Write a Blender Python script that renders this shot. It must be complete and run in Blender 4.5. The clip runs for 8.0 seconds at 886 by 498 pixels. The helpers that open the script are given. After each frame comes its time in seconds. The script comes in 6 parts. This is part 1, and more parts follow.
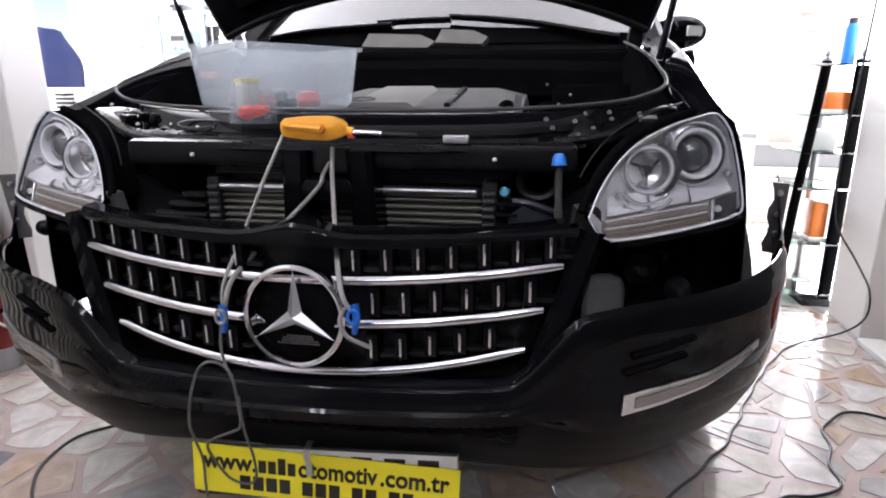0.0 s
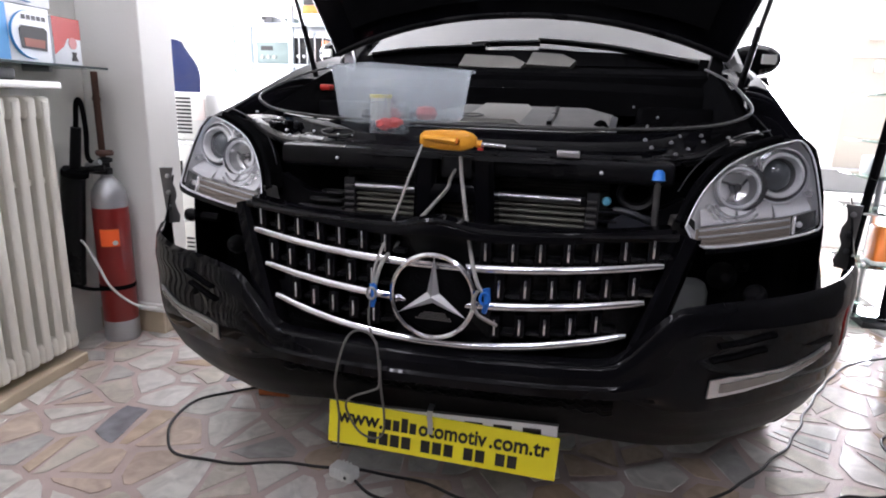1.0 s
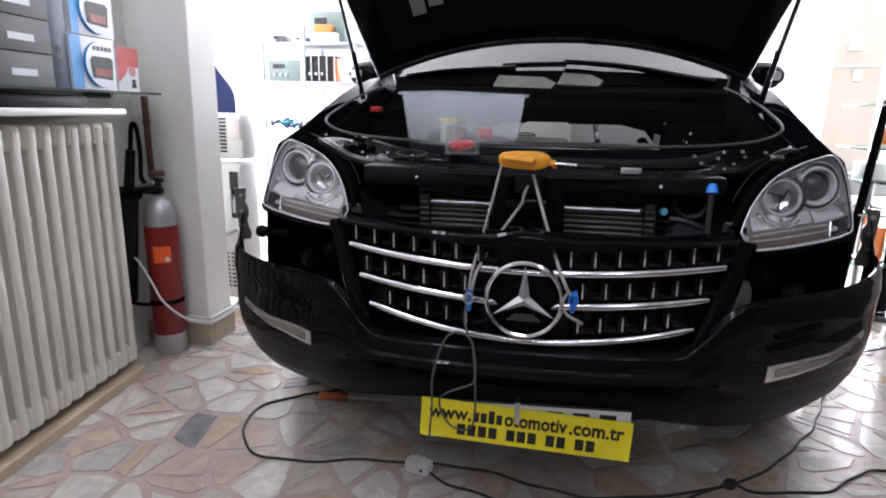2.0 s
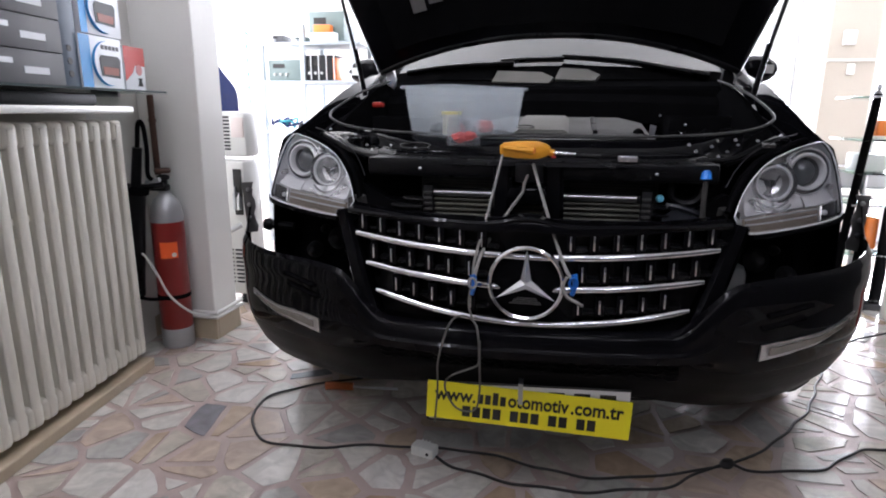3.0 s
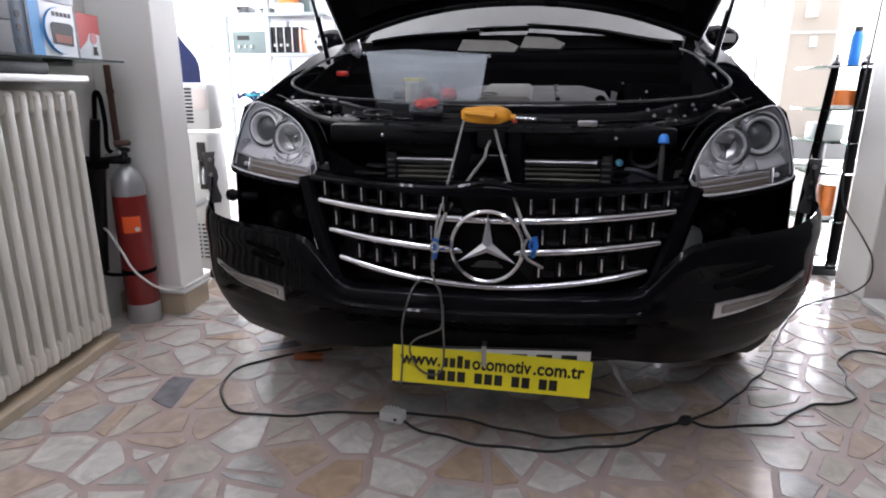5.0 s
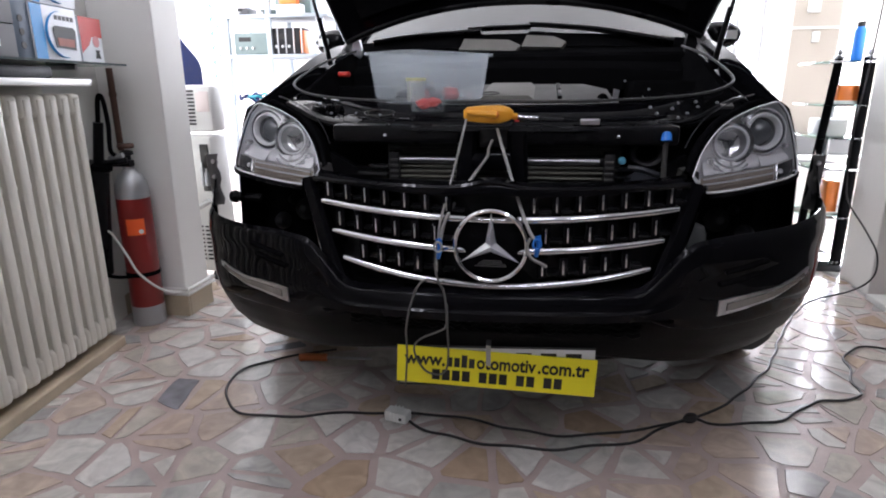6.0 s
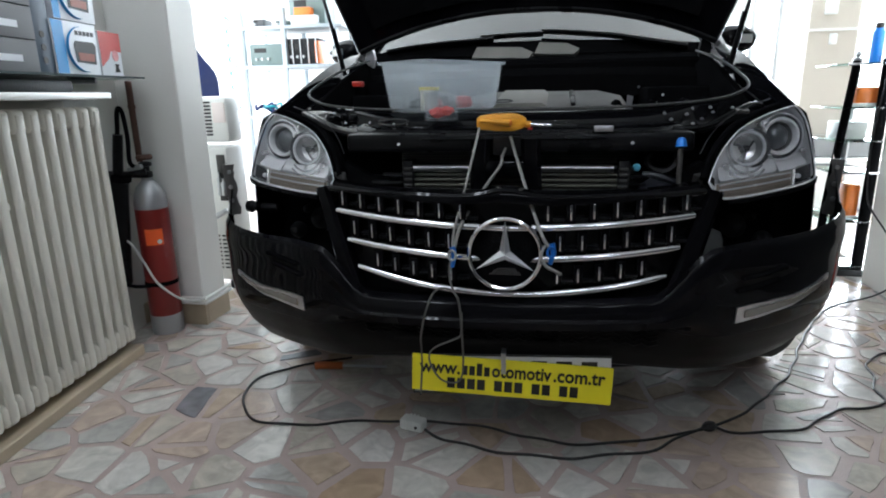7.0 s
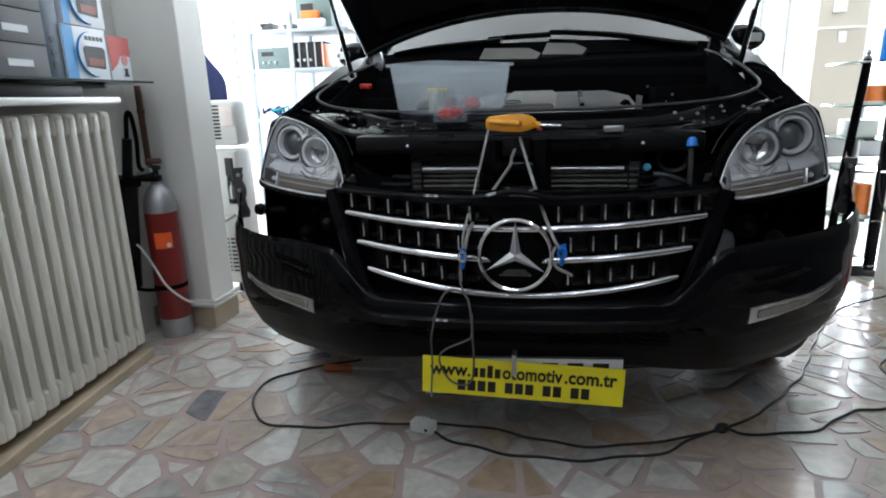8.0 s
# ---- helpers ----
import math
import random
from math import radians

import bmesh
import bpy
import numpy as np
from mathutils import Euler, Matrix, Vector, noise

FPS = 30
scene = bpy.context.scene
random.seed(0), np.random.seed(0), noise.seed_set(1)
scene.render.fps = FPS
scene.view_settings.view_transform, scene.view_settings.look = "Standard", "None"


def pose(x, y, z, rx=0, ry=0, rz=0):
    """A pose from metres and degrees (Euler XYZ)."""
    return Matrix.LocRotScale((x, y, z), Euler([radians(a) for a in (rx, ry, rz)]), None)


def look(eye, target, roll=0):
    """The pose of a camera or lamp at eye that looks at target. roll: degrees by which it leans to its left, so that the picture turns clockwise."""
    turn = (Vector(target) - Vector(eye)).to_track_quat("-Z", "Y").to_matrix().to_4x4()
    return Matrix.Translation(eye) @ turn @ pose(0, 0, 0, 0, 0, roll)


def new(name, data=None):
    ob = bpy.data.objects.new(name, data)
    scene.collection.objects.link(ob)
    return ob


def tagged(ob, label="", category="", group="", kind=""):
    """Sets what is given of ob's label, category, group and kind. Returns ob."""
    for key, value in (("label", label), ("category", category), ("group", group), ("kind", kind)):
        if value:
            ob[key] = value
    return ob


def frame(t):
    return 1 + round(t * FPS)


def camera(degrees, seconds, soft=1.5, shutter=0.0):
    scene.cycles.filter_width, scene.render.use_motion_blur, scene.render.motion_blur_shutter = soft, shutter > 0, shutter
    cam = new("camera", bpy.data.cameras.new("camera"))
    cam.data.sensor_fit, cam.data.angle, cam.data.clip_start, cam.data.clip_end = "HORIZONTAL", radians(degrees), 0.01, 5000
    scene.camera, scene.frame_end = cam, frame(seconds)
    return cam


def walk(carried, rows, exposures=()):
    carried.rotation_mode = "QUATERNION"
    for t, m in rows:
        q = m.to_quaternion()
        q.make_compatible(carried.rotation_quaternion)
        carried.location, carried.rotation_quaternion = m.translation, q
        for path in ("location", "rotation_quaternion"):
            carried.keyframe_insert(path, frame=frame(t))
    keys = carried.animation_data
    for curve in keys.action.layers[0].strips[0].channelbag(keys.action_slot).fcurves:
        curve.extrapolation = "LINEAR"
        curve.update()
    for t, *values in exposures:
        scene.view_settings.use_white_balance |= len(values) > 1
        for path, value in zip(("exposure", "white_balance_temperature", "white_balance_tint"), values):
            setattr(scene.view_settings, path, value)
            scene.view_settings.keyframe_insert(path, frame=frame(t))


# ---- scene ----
cam = camera(73.6, 8.0, 1.9)
PATH = [
    (0, (0.414, -0.865, 1.011), (0.079, 1.039, 0.497), -0.1),
    (0.5, (0.44, -0.928, 1.03), (0.054, 0.96, 0.496), 1.3),
    (1, (0.296, -1.089, 1.029), (-0.17, 0.795, 0.544), 1.9),
    (1.5, (0.128, -1.276, 1.029), (-0.249, 0.614, 0.495), -0.3),
    (1.7, (0.106, -1.286, 1.06), (-0.269, 0.62, 0.586), 0.5),
    (2.8, (0.062, -1.329, 1.067), (-0.376, 0.57, 0.619), 1.3),
    (3, (0.084, -1.346, 1.043), (-0.308, 0.561, 0.587), 0.4),
    (3.5, (0.122, -1.356, 1.021), (-0.195, 0.553, 0.517), 1.0),
    (4, (0.121, -1.357, 1.02), (-0.194, 0.55, 0.505), 0.3),
    (4.5, (0.12, -1.358, 1.014), (-0.189, 0.548, 0.492), 0.3),
    (6, (0.118, -1.359, 1.015), (-0.199, 0.543, 0.486), -0.4),
    (6.5, (0.119, -1.36, 1.017), (-0.231, 0.539, 0.499), -1.2),
    (7, (0.12, -1.36, 1.02), (-0.247, 0.539, 0.513), -1.2),
    (7.5, (0.115, -1.357, 1.019), (-0.259, 0.54, 0.51), -1.5),
    (8, (0.111, -1.357, 1.018), (-0.278, 0.54, 0.518), -1.7),
]
walk(cam, [(t, look(eye, target, roll)) for t, eye, target, roll in PATH],
     [(0, 0.52, 6250, 14), (1.0, 0.28, 6250, 13), (1.7, 0.10, 6200, 12), (2.8, -0.08, 6200, 12), (4.5, -0.12, 6200, 12), (6.0, -0.12, 6200, 12), (6.5, 0.0, 5950, 0), (7.0, -0.28, 5950, 0), (8.0, -0.33, 5950, 0)])

# ---- world, lights, exposure ----
world = bpy.data.worlds.new("world")
scene.world = world
world.use_nodes = True
wn = world.node_tree
sky = wn.nodes.new("ShaderNodeTexSky")
sky.sky_type = "NISHITA"
sky.sun_disc = False
sky.sun_elevation = radians(48)
sky.sun_rotation = radians(165)
wn.links.new(sky.outputs[0], wn.nodes["Background"].inputs[0])
wn.nodes["Background"].inputs[1].default_value = 0.15
scene.view_settings.exposure = 0.0

sun_data = bpy.data.lights.new("sun", "SUN")
sun_data.energy, sun_data.angle, sun_data.color = 5.0, radians(0.5), (1.0, 0.95, 0.88)
sun = new("sun", sun_data)
sun.matrix_world = look((3.0, -8.0, 9.0), (0, 3.0, 0))


def area(name, eye, target, w, h, power, colour=(1, 1, 1)):
    d = bpy.data.lights.new(name, "AREA")
    d.shape, d.size, d.size_y, d.energy, d.color = "RECTANGLE", w, h, power, colour
    ob = new(name, d)
    ob.matrix_world = look(eye, target)
    return ob


# daylight in the two open shop fronts, and the tubes on the ceiling
area("daylight_back", (0.9, 6.28, 1.45), (0.9, 0, 1.3), 5.0, 2.5, 700, (0.98, 0.975, 1.05))
area("daylight_side", (3.33, 5.25, 1.45), (0, 3.4, 1.2), 1.3, 2.5, 520, (0.98, 0.975, 1.05))
area("daylight_left", (-3.33, 3.0, 1.5), (0, 3.0, 1.2), 2.0, 2.2, 260, (0.98, 0.975, 1.05))


# ---- materials ----
def mat(name, col, rough=0.5, metal=0.0, var=0.12, scale=6.0, bump=0.0, bscale=120.0, coat=0.0, spec=0.5):
    m = bpy.data.materials.new(name)
    m.use_nodes = True
    nt = m.node_tree
    b = nt.nodes["Principled BSDF"]
    b.inputs["Roughness"].default_value = rough
    b.inputs["Metallic"].default_value = metal
    b.inputs["Coat Weight"].default_value = coat
    b.inputs["Coat Roughness"].default_value = 0.04
    b.inputs["Specular IOR Level"].default_value = spec
    tc = nt.nodes.new("ShaderNodeTexCoord")
    n1 = nt.nodes.new("ShaderNodeTexNoise")
    n1.inputs["Scale"].default_value = scale
    n1.inputs["Detail"].default_value = 6
    nt.links.new(tc.outputs["Object"], n1.inputs["Vector"])
    mix = nt.nodes.new("ShaderNodeMix")
    mix.data_type = "RGBA"
    lo = [max(0, c * (1 - var)) for c in col]
    hi = [min(1, c * (1 + var)) for c in col]
    mix.inputs["A"].default_value = (*lo, 1)
    mix.inputs["B"].default_value = (*hi, 1)
    nt.links.new(n1.outputs["Fac"], mix.inputs["Factor"])
    nt.links.new(mix.outputs["Result"], b.inputs["Base Color"])
    mr = nt.nodes.new("ShaderNodeMapRange")
    mr.inputs["To Min"].default_value = max(0.02, rough * 0.8)
    mr.inputs["To Max"].default_value = min(1, rough * 1.25)
    n2 = nt.nodes.new("ShaderNodeTexNoise")
    n2.inputs["Scale"].default_value = bscale
    n2.inputs["Detail"].default_value = 3
    nt.links.new(tc.outputs["Object"], n2.inputs["Vector"])
    nt.links.new(n1.outputs["Fac"], mr.inputs["Value"])
    nt.links.new(mr.outputs["Result"], b.inputs["Roughness"])
    if bump:
        bp = nt.nodes.new("ShaderNodeBump")
        bp.inputs["Strength"].default_value = bump
        bp.inputs["Distance"].default_value = 0.004
        nt.links.new(n2.outputs["Fac"], bp.inputs["Height"])
        nt.links.new(bp.outputs["Normal"], b.inputs["Normal"])
    return m


def glass_mat(name, tint, rough=0.0, gloss=0.1, clear=0.9):
    """Thin clear sheet: see-through with a reflecting surface that grows towards grazing."""
    m = bpy.data.materials.new(name)
    m.use_nodes = True
    nt = m.node_tree
    nt.nodes.remove(nt.nodes["Principled BSDF"])
    out = nt.nodes["Material Output"]
    tr = nt.nodes.new("ShaderNodeBsdfTransparent")
    tr.inputs[0].default_value = (*[c * clear for c in tint], 1)
    gl = nt.nodes.new("ShaderNodeBsdfGlossy")
    gl.inputs["Roughness"].default_value = rough
    fr = nt.nodes.new("ShaderNodeFresnel")
    fr.inputs[0].default_value = 1.5
    mx = nt.nodes.new("ShaderNodeMixShader")
    ad = nt.nodes.new("ShaderNodeMath")
    ad.operation = "ADD"
    ad.use_clamp = True
    ad.inputs[1].default_value = gloss
    nt.links.new(fr.outputs[0], ad.inputs[0])
    nt.links.new(ad.outputs[0], mx.inputs[0])
    nt.links.new(tr.outputs[0], mx.inputs[1])
    nt.links.new(gl.outputs[0], mx.inputs[2])
    nt.links.new(mx.outputs[0], out.inputs[0])
    return m


def milky_mat(name, col, share=0.45):
    """Cloudy plastic: part see-through, part scattering."""
    m = bpy.data.materials.new(name)
    m.use_nodes = True
    nt = m.node_tree
    b = nt.nodes["Principled BSDF"]
    b.inputs["Base Color"].default_value = (*col, 1)
    b.inputs["Roughness"].default_value = 0.25
    tl = nt.nodes.new("ShaderNodeBsdfTranslucent")
    tl.inputs[0].default_value = (*col, 1)
    tr = nt.nodes.new("ShaderNodeBsdfTransparent")
    m1 = nt.nodes.new("ShaderNodeMixShader")
    m1.inputs[0].default_value = 0.45
    m2 = nt.nodes.new("ShaderNodeMixShader")
    m2.inputs[0].default_value = share
    nt.links.new(b.outputs[0], m1.inputs[1])
    nt.links.new(tl.outputs[0], m1.inputs[2])
    nt.links.new(tr.outputs[0], m2.inputs[1])
    nt.links.new(m1.outputs[0], m2.inputs[2])
    nt.links.new(m2.outputs[0], nt.nodes["Material Output"].inputs[0])
    return m


def emit_mat(name, col, power):
    m = bpy.data.materials.new(name)
    m.use_nodes = True
    b = m.node_tree.nodes["Principled BSDF"]
    b.inputs["Base Color"].default_value = (0.8, 0.8, 0.8, 1)
    b.inputs["Emission Color"].default_value = (*col, 1)
    b.inputs["Emission Strength"].default_value = power
    return m


def marble_mat(name, island):
    """Broken marble slabs, each with its own stone colour, veined and polished."""
    m = bpy.data.materials.new(name)
    m.use_nodes = True
    nt = m.node_tree
    b = nt.nodes["Principled BSDF"]
    src = nt.nodes.new("ShaderNodeNewGeometry" if island else "ShaderNodeObjectInfo")
    ramp = nt.nodes.new("ShaderNodeValToRGB")
    ramp.color_ramp.interpolation = "CONSTANT"
    stones = [(0.0, (0.52, 0.48, 0.41)), (0.2, (0.60, 0.58, 0.53)), (0.42, (0.50, 0.40, 0.30)), (0.52, (0.53, 0.43, 0.35)),
              (0.62, (0.46, 0.45, 0.42)), (0.73, (0.62, 0.60, 0.56)), (0.88, (0.44, 0.33, 0.23)), (0.94, (0.40, 0.39, 0.37)), (0.99, (0.2, 0.21, 0.23))]
    els = ramp.color_ramp.elements
    els[0].position, els[0].color = 0.0, (*stones[0][1], 1)
    els[1].position, els[1].color = stones[1][0], (*stones[1][1], 1)
    for p, c in stones[2:]:
        e = els.new(p)
        e.color = (*c, 1)
    nt.links.new(src.outputs["Random Per Island" if island else "Random"], ramp.inputs[0])
    tc = nt.nodes.new("ShaderNodeTexCoord")
    n1 = nt.nodes.new("ShaderNodeTexNoise")
    n1.inputs["Scale"].default_value = 13
    n1.inputs["Detail"].default_value = 8
    n1.inputs["Distortion"].default_value = 1.4
    geo = nt.nodes.new("ShaderNodeNewGeometry")
    nt.links.new(geo.outputs["Position"], n1.inputs["Vector"])
    mr = nt.nodes.new("ShaderNodeMapRange")
    mr.inputs["From Min"].default_value, mr.inputs["From Max"].default_value = 0.3, 0.7
    mr.inputs["To Min"].default_value, mr.inputs["To Max"].default_value = 0.76, 1.12
    nt.links.new(n1.outputs["Fac"], mr.inputs["Value"])
    mul = nt.nodes.new("ShaderNodeMix")
    mul.data_type, mul.blend_type = "RGBA", "MULTIPLY"
    mul.inputs["Factor"].default_value = 1.0
    nt.links.new(ramp.outputs[0], mul.inputs["A"])
    nt.links.new(mr.outputs["Result"], mul.inputs["B"])
    nt.links.new(mul.outputs["Result"], b.inputs["Base Color"])
    n2 = nt.nodes.new("ShaderNodeTexNoise")
    n2.inputs["Scale"].default_value = 3.0
    nt.links.new(geo.outputs["Position"], n2.inputs["Vector"])
    r2 = nt.nodes.new("ShaderNodeMapRange")
    r2.inputs["To Min"].default_value, r2.inputs["To Max"].default_value = 0.10, 0.26
    nt.links.new(n2.outputs["Fac"], r2.inputs["Value"])
    nt.links.new(r2.outputs["Result"], b.inputs["Roughness"])
    return m


M_PAINT = mat("black_car_paint", (0.0036, 0.0036, 0.0046), 0.03, 0, 0.3, 3, 0, spec=0.11)
M_VALANCE = mat("dusty_black_bumper_plastic", (0.0085, 0.008, 0.0076), 0.36, 0, 0.5, 7, 0.3, 260, spec=0.08)
M_BLACK = mat("black_plastic", (0.006, 0.006, 0.0068), 0.28, 0, 0.4, 12, 0.25, 260, spec=0.16)
M_MATTE = mat("dull_black_rubber", (0.0048, 0.0048, 0.0052), 0.7, 0, 0.4, 12, 0.3, 200, spec=0.0)
M_DARK = mat("dusty_dark_metal", (0.022, 0.022, 0.024), 0.45, 0.3, 0.5, 9, 0.3, 150, spec=0.3)
M_FLANGE = mat("grey_fixing_flange", (0.16, 0.155, 0.15), 0.4, 0.2, 0.3, 18, 0.3, 90)
M_GREYP = mat("grey_engine_plastic", (0.075, 0.073, 0.070), 0.5, 0, 0.15, 10, 0.2, 200, spec=0.3)
M_CHROME = mat("chrome", (0.66, 0.66, 0.69), 0.09, 1.0, 0.06, 20)
M_ALU = mat("bare_aluminium", (0.6, 0.6, 0.62), 0.32, 1.0, 0.15, 30, 0.1, 300)
M_FIN = mat("radiator_fins", (0.075, 0.075, 0.068), 0.45, 0.5, 0.3, 40, 0.4, 500)
M_TUBE = mat("dusty_cooler_tubes", (0.20, 0.20, 0.165), 0.45, 0.5, 0.3, 30, 0.2, 300)
M_LENS = glass_mat("headlight_lens", (1, 1, 1), 0.02, 0.0, 0.98)
M_REFL = mat("headlight_reflector", (0.95, 0.95, 0.96), 0.16, 0.72, 0.04, 25)
M_LAMPIN = mat("headlight_silver_trim", (0.98, 0.98, 0.99), 0.24, 0.0, 0.04, 20, 0.25, 45)
M_LAMPLENS = mat("projector_glass", (0.10, 0.11, 0.12), 0.08, 0.2, 0.2, 20, coat=1.0)
M_SMOKE = mat("ribbed_indicator_lens", (0.46, 0.40, 0.34), 0.18, 0.15, 0.15, 20)
M_GLASS = glass_mat("windscreen_glass", (0.55, 0.6, 0.58), 0.0, 0.10, 0.75)
M_SATIN = mat("satin_chrome", (0.80, 0.80, 0.82), 0.3, 0.85, 0.06, 20)
M_BEIGE = mat("beige_column_paint", (0.50, 0.455, 0.385), 0.6, 0, 0.08, 2, 0.2, 60)
M_RACK = mat("bluish_grey_rack_paint", (0.40, 0.44, 0.47), 0.4, 0.2, 0.1, 10)
M_DKROPE = mat("dark_cord", (0.12, 0.115, 0.105), 0.7, 0, 0.25, 200, 0.5, 900)
M_RIM = mat("frosted_lens_rim", (0.85, 0.86, 0.88), 0.25, 0.1, 0.1, 20)
M_RING = mat("pale_lamp_ring", (0.98, 0.98, 0.98), 0.25, 0.0, 0.03, 20)
M_RIB = mat("dusty_plastic_rib", (0.022, 0.022, 0.022), 0.5, 0, 0.3, 20)
M_TYRE = mat("tyre_rubber", (0.02, 0.02, 0.02), 0.75, 0, 0.3, 20, 0.4, 120)
M_YELLOW = mat("yellow_sign_face", (0.86, 0.76, 0.015), 0.35, 0, 0.04, 10)
M_INK = mat("black_print", (0.015, 0.014, 0.012), 0.5, 0, 0.1, 10)
M_PLATE = mat("white_number_plate", (0.75, 0.75, 0.75), 0.35, 0, 0.05, 10)
M_TOOL = mat("yellow_tool_plastic", (0.80, 0.36, 0.02), 0.38, 0, 0.12, 25, 0.15, 150)
M_ROPE = mat("grey_cord", (0.30, 0.29, 0.27), 0.7, 0, 0.25, 200, 0.5, 900)
M_CABLE = mat("black_cable", (0.012, 0.011, 0.011), 0.5, 0, 0.3, 60)
M_BLUE = mat("blue_plastic_clip", (0.01, 0.13, 0.50), 0.35, 0, 0.15, 40)
M_CAPBLUE = mat("bright_blue_cap", (0.02, 0.20, 0.68), 0.35, 0, 0.1, 40)
M_WHITEP = mat("white_plastic", (0.72, 0.73, 0.70), 0.4, 0, 0.06, 30)
M_RED = mat("red_plastic", (0.55, 0.03, 0.02), 0.4, 0, 0.15, 30)
M_TUB = milky_mat("milky_plastic", (0.82, 0.89, 0.94), 0.27)
M_WALL = mat("white_wall_paint", (0.80, 0.79, 0.75), 0.6, 0, 0.05, 1.5, 0.15, 60)
M_WALLG = mat("grey_wall_paint", (0.72, 0.71, 0.67), 0.55, 0, 0.08, 2.0, 0.2, 60)
M_CEIL = mat("ceiling_paint", (0.78, 0.78, 0.76), 0.7, 0, 0.04, 1.5, 0.1, 60)
M_GROUT = mat("pinkish_grout", (0.40, 0.315, 0.285), 0.35, 0, 0.2, 14, 0.2, 200)
M_MARBLE = marble_mat("broken_marble", False)
M_MARBLES = marble_mat("broken_marble_rest", True)
M_SLATE = mat("dark_slate_marble", (0.21, 0.21, 0.225), 0.2, 0, 0.75, 16)
M_SKIRT = mat("beige_marble_skirting", (0.46, 0.38, 0.27), 0.35, 0, 0.25, 7, 0.1, 100)
M_RAD = mat("cream_radiator_enamel", (0.82, 0.79, 0.70), 0.35, 0, 0.08, 5, 0.1, 60)
M_SILL = mat("white_marble_board", (0.76, 0.76, 0.72), 0.3, 0, 0.06, 8)
M_EXT = mat("red_extinguisher_enamel", (0.19, 0.014, 0.012), 0.3, 0, 0.12, 8)
M_EXTG = mat("silver_extinguisher_paint", (0.42, 0.43, 0.44), 0.4, 0.5, 0.12, 12)
M_ORANGE = mat("orange_label", (0.85, 0.12, 0.02), 0.45, 0, 0.06, 20)
M_PIPE = mat("rusty_brown_pipe", (0.085, 0.037, 0.023), 0.55, 0, 0.35, 18, 0.3, 90)
M_BOXGREY = mat("dark_grey_carton", (0.10, 0.10, 0.105), 0.6, 0, 0.12, 10)
M_BOXBLUE = mat("blue_carton", (0.04, 0.28, 0.62), 0.45, 0, 0.08, 10)
M_BOXWHITE = mat("white_carton", (0.75, 0.77, 0.80), 0.45, 0, 0.05, 10)
M_BOXRED = mat("red_carton", (0.52, 0.06, 0.05), 0.45, 0, 0.1, 10)
M_NAVY = mat("navy_cloth", (0.006, 0.014, 0.075), 0.85, 0, 0.25, 20, 0.5, 250)
M_OFFW = mat("off_white_enamel", (0.70, 0.70, 0.67), 0.4, 0, 0.05, 6)
M_GREEN = mat("grey_green_enamel", (0.16, 0.21, 0.20), 0.5, 0, 0.12, 14)
M_STEEL = mat("brushed_steel", (0.45, 0.46, 0.47), 0.35, 1.0, 0.12, 40)
M_SHELFG = glass_mat("green_glass", (0.75, 0.92, 0.86), 0.0, 0.05, 0.9)
M_AMBER = mat("amber_box", (0.75, 0.20, 0.03), 0.35, 0, 0.15, 20)
M_GROUND = mat("street_asphalt", (0.20, 0.20, 0.19), 0.8, 0, 0.25, 2, 0.4, 60)
M_FACADE = mat("pale_facade", (0.80, 0.79, 0.76), 0.8, 0, 0.08, 2, 0.2, 30)
M_TEAL = mat("teal_plastic", (0.02, 0.30, 0.36), 0.4, 0, 0.15, 20)
M_TUBE_LIGHT = emit_mat("fluorescent_tube", (0.98, 0.955, 1.06), 34.0)


# ---- mesh helpers ----
def part(name, bm, material, parent=None, label="", smooth=True, sharp=35):
    """One mesh under a thing or part, built in world metres and kept in the thing's own frame."""
    root = parent
    while root is not None and root.parent is not None:
        root = root.parent
    if root is not None:
        bm.transform(root.matrix_basis.inverted())
    bmesh.ops.recalc_face_normals(bm, faces=bm.faces)
    me = bpy.data.meshes.new(name)
    if smooth:
        for f in bm.faces:
            f.smooth = True
        lim = radians(sharp)
        for e in bm.edges:
            if len(e.link_faces) == 2 and e.calc_face_angle(0) > lim:
                e.smooth = False
    bm.to_mesh(me)
    bm.free()
    me.materials.append(material)
    ob = new(name, me)
    if parent is not None:
        ob.parent = parent
    if label:
        ob["label"] = label
    return ob


def thing(name, base, label, category, group="", turn=0):
    ob = new(name)
    ob.empty_display_size = 0.1
    ob.matrix_basis = pose(*base, 0, 0, turn)
    return tagged(ob, label, category, group)


def box(bm, x0, x1, y0, y1, z0, z1, bev=0.0, m=None):
    r = bmesh.ops.create_cube(bm, size=1)
    vs = r["verts"]
    bmesh.ops.scale(bm, vec=(abs(x1 - x0), abs(y1 - y0), abs(z1 - z0)), verts=vs)
    bmesh.ops.translate(bm, vec=((x0 + x1) / 2, (y0 + y1) / 2, (z0 + z1) / 2), verts=vs)
    if bev:
        es = list({e for v in vs for e in v.link_edges})
        rr = bmesh.ops.bevel(bm, geom=es, offset=bev, segments=2, affect="EDGES", profile=0.5)
        vs = list({v for f in rr["faces"] for v in f.verts} | {v for v in vs if v.is_valid})
    if m is not None:
        bmesh.ops.transform(bm, matrix=m, verts=vs)
    return vs


def boxed(x0, x1, y0, y1, z0, z1, bev=0.0, m=None):
    bm = bmesh.new()
    box(bm, x0, x1, y0, y1, z0, z1, bev, m)
    return bm


